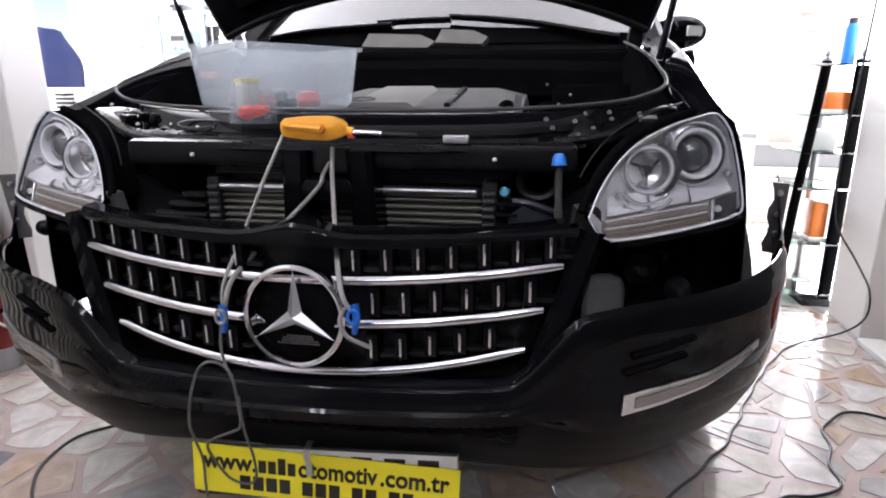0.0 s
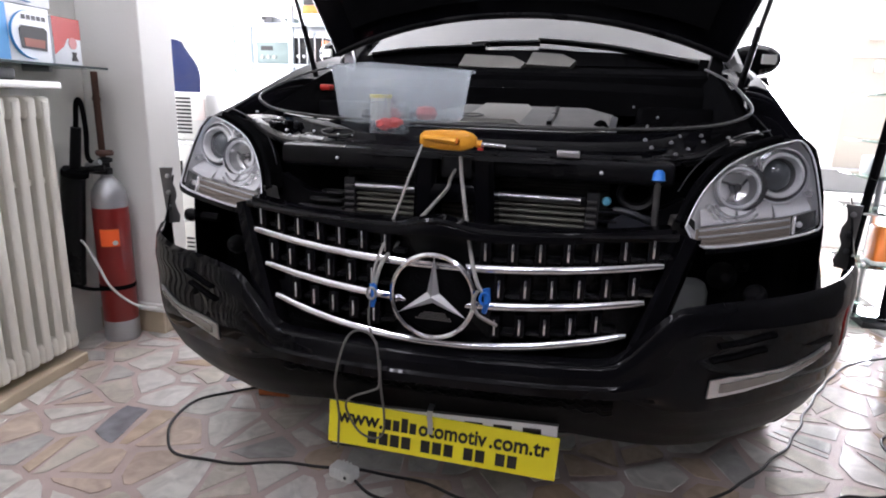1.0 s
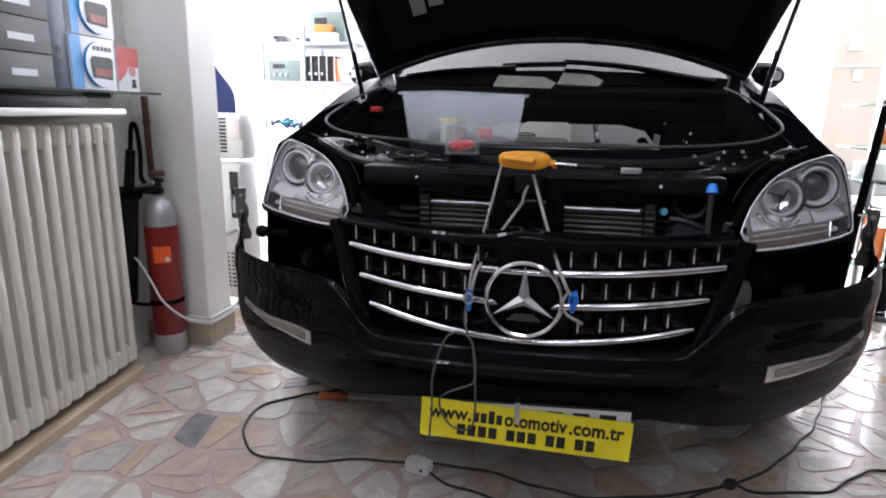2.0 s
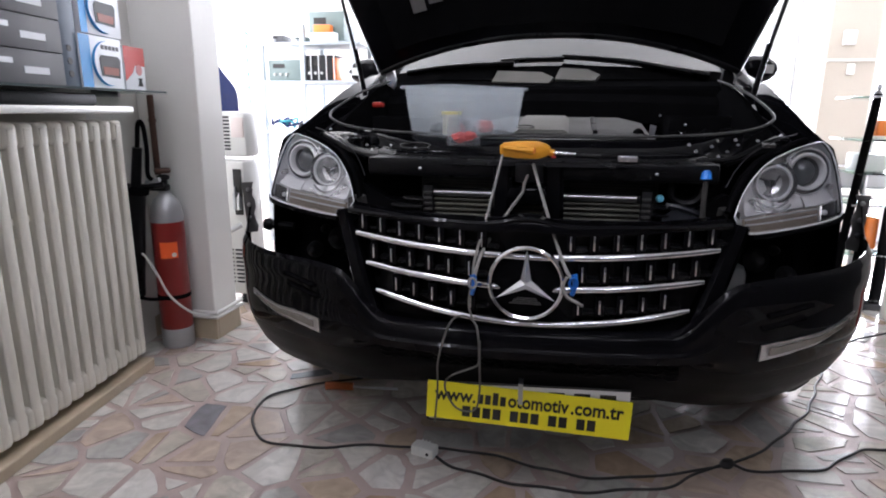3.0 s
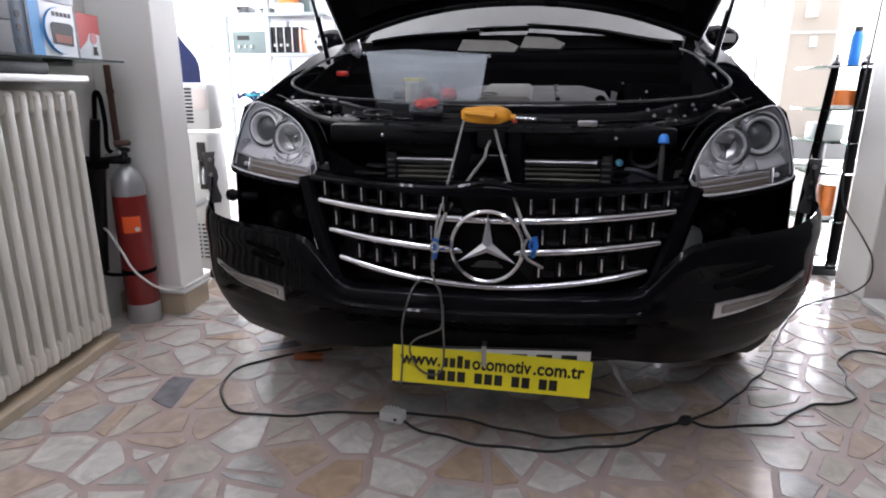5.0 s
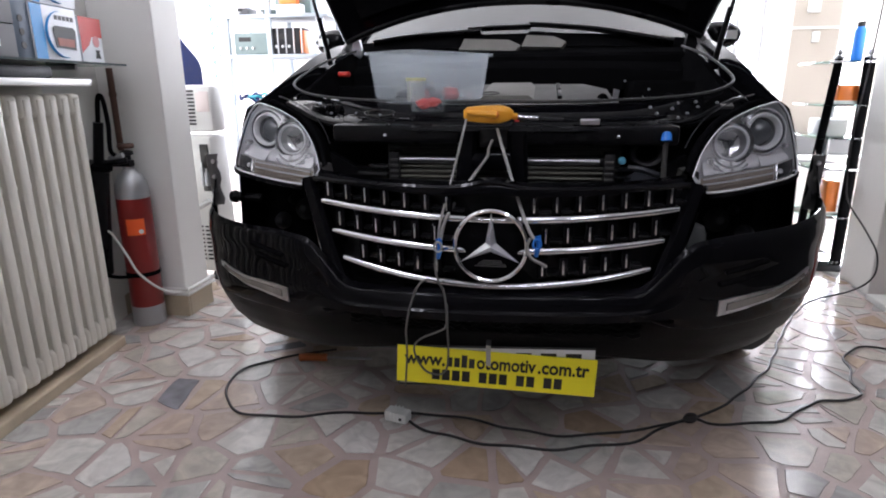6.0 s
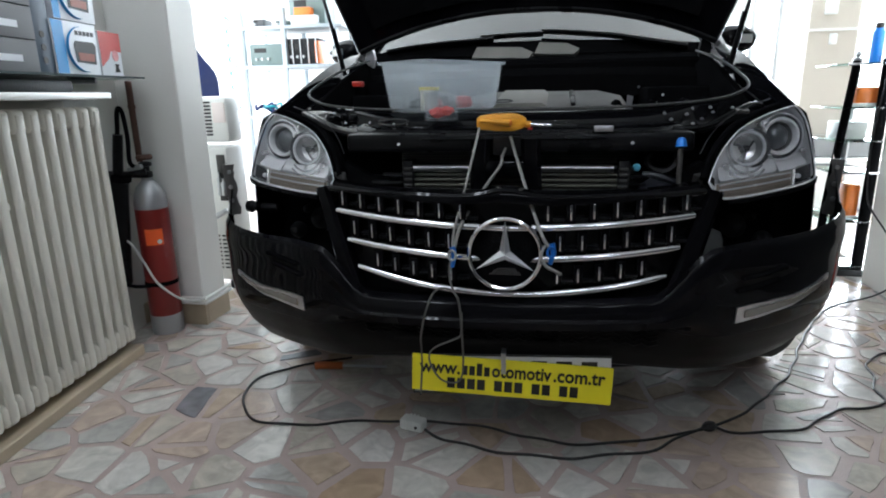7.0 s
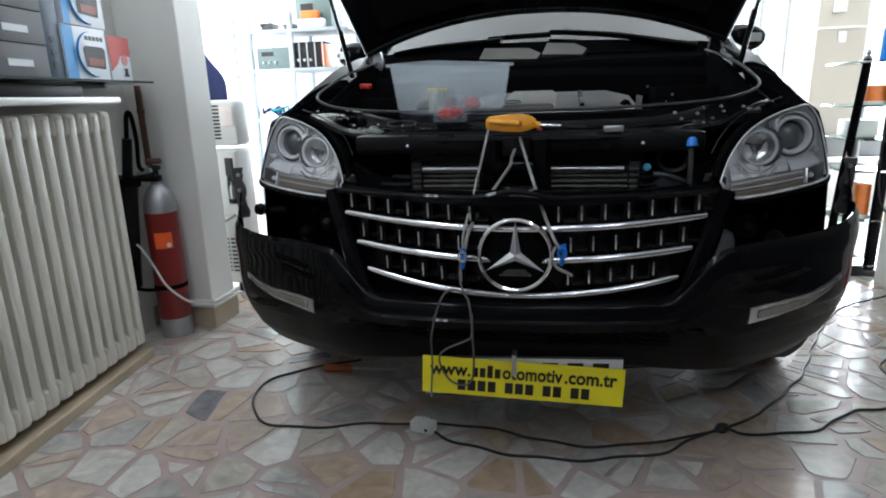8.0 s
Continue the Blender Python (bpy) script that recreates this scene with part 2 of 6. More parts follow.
def smooth_path(pts, n=6):
    """Catmull-Rom points through pts."""
    p = [Vector(q) for q in pts]
    if len(p) < 3:
        return p
    out = []
    for i in range(len(p) - 1):
        a, b, c, d = p[max(i - 1, 0)], p[i], p[i + 1], p[min(i + 2, len(p) - 1)]
        for k in range(n):
            t = k / n
            out.append(0.5 * ((2 * b) + (c - a) * t + (2 * a - 5 * b + 4 * c - d) * t * t + (3 * b - a - 3 * c + d) * t ** 3))
    out.append(p[-1])
    return out


def sweep(bm, pts, r, n=8, smooth=6, flat=1.0):
    """A round rod along pts; r a radius or one for each end."""
    ps = smooth_path(pts, smooth) if smooth else [Vector(q) for q in pts]
    r0, r1 = r if isinstance(r, tuple) else (r, r)
    rings = []
    up = Vector((0, 0, 1))
    for i, p in enumerate(ps):
        d = (ps[min(i + 1, len(ps) - 1)] - ps[max(i - 1, 0)]).normalized()
        if abs(d.dot(up)) > 0.98:
            up = Vector((0, 1, 0)) if abs(d.y) < 0.9 else Vector((1, 0, 0))
        s = d.cross(up).normalized()
        u = s.cross(d).normalized()
        up = u
        rad = r0 + (r1 - r0) * i / max(1, len(ps) - 1)
        rings.append([bm.verts.new(p + rad * (math.cos(a) * s + flat * math.sin(a) * u)) for a in [2 * math.pi * k / n for k in range(n)]])
    for a, b in zip(rings, rings[1:]):
        for k in range(n):
            bm.faces.new((a[k], a[(k + 1) % n], b[(k + 1) % n], b[k]))
    bm.faces.new(rings[0][::-1])
    bm.faces.new(rings[-1])


def rod(pts, r, n=8, smooth=6, flat=1.0):
    bm = bmesh.new()
    sweep(bm, pts, r, n, smooth, flat)
    return bm


def spin(profile, n=32, m=None, bm=None):
    """A turned body: profile of (radius, height) round z, closed where the radius is 0."""
    bm = bm or bmesh.new()
    made = []
    rings = []
    for r, h in profile:
        if r < 1e-6:
            rings.append([bm.verts.new((0, 0, h))])
        else:
            rings.append([bm.verts.new((r * math.cos(2 * math.pi * k / n), r * math.sin(2 * math.pi * k / n), h)) for k in range(n)])
        made += rings[-1]
    for a, b in zip(rings, rings[1:]):
        for k in range(n):
            j = (k + 1) % n
            if len(a) == 1 and len(b) > 1:
                bm.faces.new((a[0], b[k], b[j]))
            elif len(b) == 1 and len(a) > 1:
                bm.faces.new((a[k], a[j], b[0]))
            elif len(a) > 1:
                bm.faces.new((a[k], a[j], b[j], b[k]))
    if m is not None:
        bmesh.ops.transform(bm, matrix=m, verts=made)
    return bm


def grid(rows, thick=0.0):
    """A sheet through rows of points, given thickness along its normals."""
    bm = bmesh.new()
    vs = [[bm.verts.new(p) for p in row] for row in rows]
    for a, b in zip(vs, vs[1:]):
        for k in range(len(a) - 1):
            bm.faces.new((a[k], a[k + 1], b[k + 1], b[k]))
    bmesh.ops.recalc_face_normals(bm, faces=bm.faces)
    if thick:
        bmesh.ops.solidify(bm, geom=bm.faces[:], thickness=thick)
    return bm


def prism(poly, depth, m=None, bm=None, bev=0.0):
    """An extruded outline: poly of (x, z), from y=0 to y=depth, then moved by m."""
    bm = bm or bmesh.new()
    f = [bm.verts.new((x, 0, z)) for x, z in poly]
    b = [bm.verts.new((x, depth, z)) for x, z in poly]
    bm.faces.new(f)
    bm.faces.new(b[::-1])
    n = len(poly)
    for k in range(n):
        bm.faces.new((f[k], b[k], b[(k + 1) % n], f[(k + 1) % n]))
    vs = f + b
    if m is not None:
        bmesh.ops.transform(bm, matrix=m, verts=vs)
    return bm


def lerp(table, x):
    """Piecewise-linear value from a table of (x, value)."""
    return float(np.interp(x, [a for a, _ in table], [b for _, b in table]))


def words(text, size, m, thick=0.0008):
    """Lettering in the built-in font as a bmesh, centred on x, standing in the xz plane, moved by m."""
    c = bpy.data.curves.new("lettering", "FONT")
    c.body, c.size, c.extrude, c.align_x, c.align_y = text, size, thick, "CENTER", "CENTER"
    c.resolution_u, c.offset = 3, size * 0.022
    ob = bpy.data.objects.new("lettering", c)
    scene.collection.objects.link(ob)
    me = bpy.data.meshes.new_from_object(ob)
    bpy.data.objects.remove(ob)
    bm = bmesh.new()
    bm.from_mesh(me)
    bmesh.ops.transform(bm, matrix=m @ pose(0, 0, 0, 90), verts=bm.verts[:])
    return bm


# ---- the room ----
def structure(name, bm, material, label, category, parent=None):
    ob = part(name, bm, material, parent, smooth=False)
    return tagged(ob, label, category, "", "structure")


XL, XR, YF, YB, ZC = -1.77, 3.4, -5.0, 6.4, 3.0
structure("ground", boxed(-400, 400, -400, 400, -0.3, -0.06), M_GROUND, "grey asphalt street outside the workshop", "ground")
structure("floor", boxed(-3.5, 3.5, -5.1, 6.5, -0.055, 0.0), M_GROUT, "pinkish grout bed of the broken marble floor", "floor")
structure("wall_west", boxed(XL - 0.2, XL, YF, 0.985, 0, ZC), M_WALLG, "greyish painted plaster wall behind the radiator", "wall")
# added unseen closing wall, dark so paint and floor get less bounced light
structure("wall_south", boxed(-2.0, 3.6, YF - 0.2, YF, 0, ZC), mat("low_bounce_plaster", (0.10, 0.10, 0.10), 0.7, 0, 0.15, 2, 0.2, 60), "plain unseen wall, coloured dark to dim reflections in the car", "wall")
structure("ceiling", boxed(-3.6, 3.6, YF - 0.2, YB + 0.2, ZC, ZC + 0.15), M_CEIL, "plain white painted ceiling", "ceiling")
structure("wall_pillar", boxed(-1.97, -1.468, 0.985, 1.172, 0, ZC, 0.006), M_WALL, "white painted square pillar beside the radiator", "pillar")
structure("wall_west_return", boxed(-3.6, -1.97, 0.985, 1.172, 0, ZC), M_WALL, "white painted return wall", "wall")
bm = bmesh.new()
box(bm, -3.6, -3.4, 1.172, 2.0, 0, ZC)
box(bm, -3.6, -3.4, 4.0, 6.6, 0, ZC)
box(bm, -3.6, -3.4, 2.0, 4.0, 0, 0.4)
box(bm, -3.6, -3.4, 2.0, 4.0, 2.6, ZC)
structure("wall_west_far", bm, M_WALL, "white painted far wall with a wide window opening", "wall")
bm = bmesh.new()
box(bm, -3.6, -1.6, YB, YB + 0.2, 0, ZC)
box(bm, 3.38, 3.6, YB, YB + 0.2, 0, ZC)
box(bm, -1.6, 3.38, YB, YB + 0.2, 2.7, ZC)
structure("wall_north", bm, M_WALL, "white wall with the wide garage opening to the street", "wall")
bm = bmesh.new()
box(bm, 3.4, 3.6, YF, 2.7, 0, ZC)
box(bm, 3.4, 3.6, 5.9, 6.6, 0, ZC)
box(bm, 3.4, 3.6, 2.7, 5.9, 2.7, ZC)
structure("wall_east", bm, M_WALL, "white wall with a wide opening to daylight", "wall")
structure("wall_right_pillar", boxed(1.74, 2.35, 1.72, 2.02, 0, ZC, 0.006), M_WALL, "white painted pillar beside the glass cabinet", "pillar")
structure("wall_right", boxed(2.35, 2.5, 1.2, 2.02, 0, ZC), M_WALL, "white painted partition wall", "wall")
# out-of-view stretch of the white partition, set dark to dim the bumper's reflections
structure("wall_right_front", boxed(2.35, 2.5, YF, 1.2, 0, ZC), mat("reflection_dimming_plaster", (0.10, 0.10, 0.10), 0.7, 0, 0.15, 2, 0.2, 60), "plain unseen wall, coloured dark to dim reflections in the car", "wall")
structure("wall_right_threshold", boxed(1.70, 1.80, -0.6, 1.66, 0.0, 0.03, 0.006), M_SILL, "white marble threshold strip on the floor", "threshold")
structure("baseboard", boxed(-1.768, -1.752, 0.74, 0.983, 0, 0.10, 0.003), M_SKIRT, "beige marble skirting", "skirting")
bm = bmesh.new()
box(bm, -1.752, -1.452, 0.968, 0.984, 0, 0.10, 0.003)
box(bm, -1.467, -1.452, 0.985, 1.172, 0, 0.10, 0.003)
structure("baseboard_pillar", bm, M_SKIRT, "beige marble skirting round the pillar", "skirting")
structure("column_far", boxed(2.21, 2.60, 4.5, 4.8, 0, ZC, 0.01), M_BEIGE, "beige painted column by the daylight opening", "column")
structure("ledge_far", boxed(2.05, 2.75, 4.3, 4.9, 0.42, 0.60, 0.01), mat("grey_ledge_stone", (0.22, 0.22, 0.22), 0.6, 0, 0.15, 6, 0.2, 80), "grey stone ledge at the foot of the column", "ledge")
structure("step_far", boxed(1.95, 2.85, 4.1, 5.0, 0.0, 0.42, 0.01), M_FACADE, "pale stone step under the ledge", "step")
structure("backdrop_facade", boxed(-14, 16, 16, 17, -0.06, 9), M_FACADE, "pale building facade across the street", "facade")

# ---- the car ----
car = thing("car", (0, 2.3, 0), "black off-road car with open bonnet and loosened front bumper", "car")


PLAN = [(0, 0.0), (0.15, 0.004), (0.30, 0.02), (0.45, 0.055), (0.56, 0.10), (0.68, 0.17), (0.78, 0.25), (0.86, 0.335), (0.915, 0.43), (0.945, 0.52), (0.955, 0.62)]


def plan_point(s):
    """Plan curve of the bumper: s from -1 (one end) to 1 (other end); x, y and the outward normal."""
    a = abs(s)
    k = a * (len(PLAN) - 1)
    i = min(int(k), len(PLAN) - 2)
    f = k - i
    p = [Vector(PLAN[j]) for j in (max(i - 1, 0), i, i + 1, min(i + 2, len(PLAN) - 1))]
    if i == 0:
        p[0] = Vector((-PLAN[1][0], PLAN[1][1]))
    q = 0.5 * ((2 * p[1]) + (p[2] - p[0]) * f + (2 * p[0] - 5 * p[1] + 4 * p[2] - p[3]) * f * f + (3 * p[1] - p[0] - 3 * p[2] + p[3]) * f ** 3)
    d = 0.5 * ((p[2] - p[0]) + (4 * p[0] - 10 * p[1] + 8 * p[2] - 2 * p[3]) * f + (9 * p[1] - 3 * p[0] - 9 * p[2] + 3 * p[3]) * f * f)
    d.normalize()
    nx, ny = d.y, -d.x
    x, y = q
    if s < 0:
        f = max(0, (a - 0.45) / 0.55)
        y -= 0.17 * f ** 1.2
        x -= 0.004 * f * f
        nx, ny = nx * (1 - 0.25 * f), ny - 0.12 * f
        k = math.hypot(nx, ny)
        return Vector((-x, y)), Vector((-nx / k, ny / k))
    return Vector((x, y)), Vector((nx, ny))


CENTRE = [(0.525, 0.040), (0.515, 0.014), (0.497, 0.006), (0.481, 0.004), (0.475, -0.003), (0.455, 0.0), (0.443, 0.095), (0.398, 0.095), (0.388, 0.088), (0.340, 0.090), (0.305, 0.15)]
OUTER = [(0.652, 0.012), (0.64, 0.002), (0.60, -0.004), (0.55, 0.0), (0.50, 0.0), (0.46, 0.002), (0.425, 0.008), (0.385, 0.022), (0.335, 0.046), (0.288, 0.085), (0.262, 0.16)]


def smoothstep(a, b, x):
    t = min(1, max(0, (x - a) / (b - a)))
    return t * t * (3 - 2 * t)


def bumper_point(s, z_row):
    """A point of the bumper's skin; z_row counts down the profile."""
    p, n = plan_point(s)
    low = min(1, max(0, (z_row - 5) / 3))
    w = smoothstep(0.36 - 0.22 * low, 0.50 + 0.16 * low, abs(p.x))
    i = min(int(z_row), len(CENTRE) - 2)
    f = z_row - i
    c = [CENTRE[i][k] * (1 - f) + CENTRE[i + 1][k] * f for k in (0, 1)]
    o = [OUTER[i][k] * (1 - f) + OUTER[i + 1][k] * f for k in (0, 1)]
    lift = (0.13 * smoothstep(0.90, 1.0, abs(s)) + 0.022 * smoothstep(0.55, 0.88, abs(s))) * max(0, 1 - z_row / 3.0)
    z = c[0] * (1 - w) + o[0] * w + lift + 0.020 * p.x
    z -= 0.012 * w * smoothstep(0.6, 0.42, abs(p.x)) * max(0, 1 - z_row / 4)
    d = c[1] * (1 - w) + o[1] * w
    return Vector((p.x - n.x * d, p.y - n.y * d, z))


def bumper_at(x, z):
    """The skin at a given x and height, with its outward normal."""
    best = min((abs(plan_point(i / 400 - 1)[0].x - x), i / 400 - 1) for i in range(801))[1]
    rows = [(abs(bumper_point(best, k / 20).z - z), k / 20) for k in range(0, 200)]
    k = min(rows)[1]
    n = plan_point(best)[1]
    return bumper_point(best, k), Vector((n.x, n.y, 0))


skin = [[bumper_point(i / 60 - 1, k / 4) for i in range(121)] for k in range(0, 41)]
bumper = part("bumper_cover", grid(skin[:26], 0.004), M_PAINT, car, "glossy black bumper pulled loose from the body", sharp=50)
part("lower_valance", grid(skin[25:], 0.004), M_VALANCE, bumper, "dusty unpainted black plastic lower edge", sharp=50)

# ribbed lower air intake set back in the bumper
bm = bmesh.new()
for j in range(5):
    z = 0.392 + j * 0.0125
    for i in range(-22, 22):
        x0, x1 = i * 0.018, i * 0.018 + 0.018
        (a, na), (b, nb) = bumper_at(x0, 0.42), bumper_at(x1, 0.42)
        zz = z + (0.007 if i % 2 else 0.0)
        za = z + (0.0 if i % 2 else 0.007)
        sweep(bm, [(a.x, a.y - 0.006, za), (b.x, b.y - 0.006, zz)], 0.0022, 4, 0)
part("intake_mesh", bm, M_BLACK, bumper, "black diamond mesh")

# light strips in the bumper corners
for side in (-1, 1):
    rows_o, rows_i = [], []
    for k in range(15):
        f = k / 14
        ax = 0.560 + 0.275 * f
        zc = lerp([(0, 0.472), (0.6, 0.484), (0.85, 0.502), (1, 0.518)], f) + side * 0.020 * ax
        h = 0.021 - 0.014 * f ** 1.5
        pts, pin = [], []
        for t in (-1, -0.5, 0, 0.5, 1):
            p, n = bumper_at(side * ax, zc + t * h)
            pts.append(p + n * 0.004)
            q, n = bumper_at(side * ax, zc + t * h * 0.5)
            pin.append(q + n * 0.0075)
        rows_o.append(pts)
        rows_i.append(pin)
    strip = part("fog_light_strip", grid(rows_o, 0.006), M_ALU, car, "silver-framed narrow daytime light strip")
    part("strip_lens", grid(rows_i[1:-1], 0.003), mat("grey_strip_lens", (0.24, 0.22, 0.20), 0.15, 0.2, 0.2, 40), strip, "smoky ribbed lens")

# grey fixing flanges at the loose bumper ends
for side in (-1, 1):
    rows = []
    for k in range(9):
        f = k / 8
        z = 0.64 + 0.17 * f
        p, n = plan_point(side * 0.985)
        rows.append([Vector((p.x - side * (0.022 + 0.006 * math.sin(f * 14)), p.y + 0.01 - 0.02 * f, z)), Vector((p.x + side * 0.002, p.y - 0.012 - 0.02 * f, z))])
    fl = part("end_flange", grid(rows, 0.004), M_FLANGE, bumper, "dark grey notched fixing flange")
    for z in (0.69, 0.735, 0.785):
        p, n = plan_point(side * 0.975)
        part("fixing_clip", spin([(0, 0), (0.008, 0), (0.006, 0.006), (0, 0.008)], 10, pose(p.x - side * 0.012, p.y - 0.012, z, 90)), M_ALU, bumper)

# recessed slots in the bumper's upper corner
for side in (-1, 1):
    for dz in (0.0, 0.03):
        pts = []
        for k in range(5):
            p, n = bumper_at(side * (0.57 + 0.028 * k - dz * 0.4), 0.575 - dz + 0.004 * k)
            pts.append(p + n * 0.002)
        part("slot", rod(pts, 0.006, 6, 3), M_MATTE, bumper)


# ---- grille ----
def gy(x):
    return 0.030 + 0.36 * x * x


def strip_z(k, x):
    ends, mid = ((0.728, 0.704), (0.651, 0.626), (0.580, 0.536))[k]
    half = (0.448, 0.418, 0.39)[k]
    return mid + (ends - mid) * (abs(x) / half) ** 2


grille = part("grille", grid([[Vector((x, gy(x) + 0.05, z)) for x in np.linspace(-0.44, 0.44, 31)] for z in np.linspace(0.515, 0.79, 6)], 0.006), M_BLACK, car, "black grille with three chrome bars and upright fins")
for k, half in enumerate((0.448, 0.418, 0.39)):
    rows = []
    for x in np.linspace(-half, half, 45):
        z, y = strip_z(k, x), gy(x)
        h = 0.0088 if abs(x) < half - 0.006 else 0.0088 * (0.75 + 0.25 * (half - abs(x)) / 0.006)
        rows.append([(x, y + 0.03, z + h), (x, y + 0.006, z + h), (x, y + 0.002, z + h * 0.9), (x, y - 0.002, z + h * 0.1), (x, y - 0.002, z - h * 0.45), (x, y + 0.003, z - h), (x, y + 0.03, z - h)])
    part("chrome_bar", grid(rows), M_CHROME, grille, "polished chrome grille bar", sharp=60)


def fin_row(z_of, h, xs):
    for x in xs:
        if abs(x) < 0.105 and h < 0.04:
            continue
        z, y = z_of(x), gy(x)
        part("fin", boxed(x - 0.0022, x + 0.0022, y - 0.001, y + 0.012, z - h / 2, z + h / 2, 0.001), M_CHROME, grille)
        part("mullion", boxed(x - 0.0115, x + 0.0115, y + 0.004, y + 0.045, z - h * 0.75, z + h * 0.75, 0.003), M_PAINT, grille)
        part("cell_ledge", boxed(x + 0.0120, x + 0.0400, y + 0.014, y + 0.050, z - h * 0.62, z - h * 0.40, 0.002), M_BLACK, grille)


fin_row(lambda x: strip_z(0, x) + 0.036, 0.036, [s * (0.105 + 0.0535 * i) for s in (-1, 1) for i in range(7)])
fin_row(lambda x: (strip_z(0, x) + strip_z(1, x)) / 2, 0.036, [s * (0.135 + 0.052 * i) for s in (-1, 1) for i in range(6)])
fin_row(lambda x: (strip_z(1, x) + strip_z(2, x)) / 2, 0.034, [s * (0.13 + 0.050 * i) for s in (-1, 1) for i in range(5)])

M_TAB = mat("dark_grey_plastic", (0.035, 0.034, 0.033), 0.5, 0, 0.2, 10, 0.2, 200, spec=0.2)
# frame of the grille: two leaning side members and the top bar
for side in (-1, 1):
    rows = []
    for k in range(13):
        f = k / 12
        x = 0.375 + 0.10 * f ** 0.9
        z = 0.505 + 0.285 * f
        y = gy(x) - 0.012 + 0.02 * f
        w = 0.028 + 0.012 * (1 - f)
        rows.append([(side * (x - 0.004), y + 0.05, z), (side * (x - 0.002), y + 0.004, z), (side * (x + 0.008), y - 0.006, z), (side * (x + w), y - 0.002, z - 0.006), (side * (x + w + 0.012), y + 0.014, z - 0.01), (side * (x + w + 0.016), y + 0.06, z - 0.012)])
    part("grille_frame", grid(rows), M_PAINT, grille, "glossy black side of the grille frame")
    m = Matrix.Diagonal((side, 1, 1, 1)) @ pose(0.492, 0.226, 0.780, 10, 0, 14)
    tab = part("fixing_tab", prism([(-0.028, -0.026), (0.016, -0.030), (0.026, -0.006), (0.022, 0.020), (0.004, 0.030), (-0.024, 0.026)], 0.022, m), M_GREYP if side < 0 else M_TAB, grille, "dull grey fixing tab")
    part("tab_hole", spin([(0, 0), (0.007, 0), (0.007, 0.003), (0, 0.003)], 12, m @ pose(-0.002, -0.001, 0.012, 90)), M_MATTE, tab)
    part("tab_arm", rod([(side * 0.505, 0.215, 0.757), (side * 0.484, 0.17, 0.748), (side * 0.468, 0.13, 0.752)], (0.011, 0.008), 6, 3), M_TAB, tab)
rows = []
for x in np.linspace(-0.455, 0.455, 45):
    z = strip_z(0, x) + 0.060 + 0.010 * math.exp(-(x / 0.07) ** 2)
    rows.append([(x, gy(x) + 0.04, z + 0.016), (x, gy(x) + 0.006, z + 0.014), (x, gy(x) + 0.002, z + 0.006), (x, gy(x) + 0.003, z - 0.006), (x, gy(x) + 0.03, z - 0.008)])
part("grille_upper_band", grid(rows, 0.003), M_PAINT, grille, "glossy black band above the fins")
rows = []
for x in np.linspace(-0.47, 0.47, 41):
    z = 0.775 + 0.018 * math.exp(-(x / 0.06) ** 2) + 0.01 * (abs(x) / 0.47) ** 2
    y = gy(x) * 0.9 + 0.006
    rows.append([(x, y + 0.05, z + 0.008), (x, y + 0.006, z + 0.008), (x, y, z + 0.002), (x, y + 0.004, z - 0.006)])
part("grille_top_bar", grid(rows, 0.003), M_PAINT, grille, "glossy black top bar")

# round badge: a ring with a three-armed blade
ring = bmesh.new()
R = 0.0885
prof = [(R - 0.008, -0.006), (R - 0.007, -0.010), (R - 0.003, -0.012), (R + 0.002, -0.009), (R + 0.003, -0.003), (R + 0.003, 0.012), (R - 0.008, 0.012), (R - 0.008, -0.006)]
spin([(r, h) for r, h in prof], 64, pose(0.005, 0.018, 0.645, -92), ring)
badge = part("round_badge", ring, M_CHROME, grille, "chrome ring badge with a three-armed blade")
bm = bmesh.new()
cv = bm.verts.new((0, -0.016, 0))
tips, waist = [], []
for k in range(3):
    a = math.pi / 2 + k * 2 * math.pi / 3
    tips.append(bm.verts.new(((R - 0.008) * math.cos(a), -0.004, (R - 0.008) * math.sin(a))))
    b = a + math.pi / 3
    waist.append(bm.verts.new((0.0145 * math.cos(b), -0.003, 0.0145 * math.sin(b))))
for k in range(3):
    bm.faces.new((cv, tips[k], waist[k]))
    bm.faces.new((cv, waist[k - 1], tips[k]))
back = bm.verts.new((0, 0.003, 0))
for k in range(3):
    bm.faces.new((back, waist[k], tips[k]))
    bm.faces.new((back, tips[k], waist[k - 1]))
bmesh.ops.transform(bm, matrix=pose(0.005, 0.018, 0.645, -2), verts=bm.verts[:])
part("blade", bm, M_SATIN, badge, smooth=False)
part("badge_backing", spin([(0, 0.002), (0.06, 0.004), (R - 0.006, 0.012), (R - 0.006, 0.016), (0, 0.016)], 40, pose(0.005, 0.024, 0.645, -92)), M_MATTE, badge, "black perforated backing dish")

bm = bmesh.new()
for r in range(4):
    for k in range(-7 + r, 8 - r):
        spin([(0, 0), (0.0017, 0), (0.0017, 0.001), (0, 0.001)], 6, pose(0.005 + (k + 0.5 * (r % 2)) * 0.0052, 0.0225, 0.592 + r * 0.0046 if r else 0.592, 88), bm)
part("perforation", bm, M_FLANGE, badge, "row of pale holes in the backing")

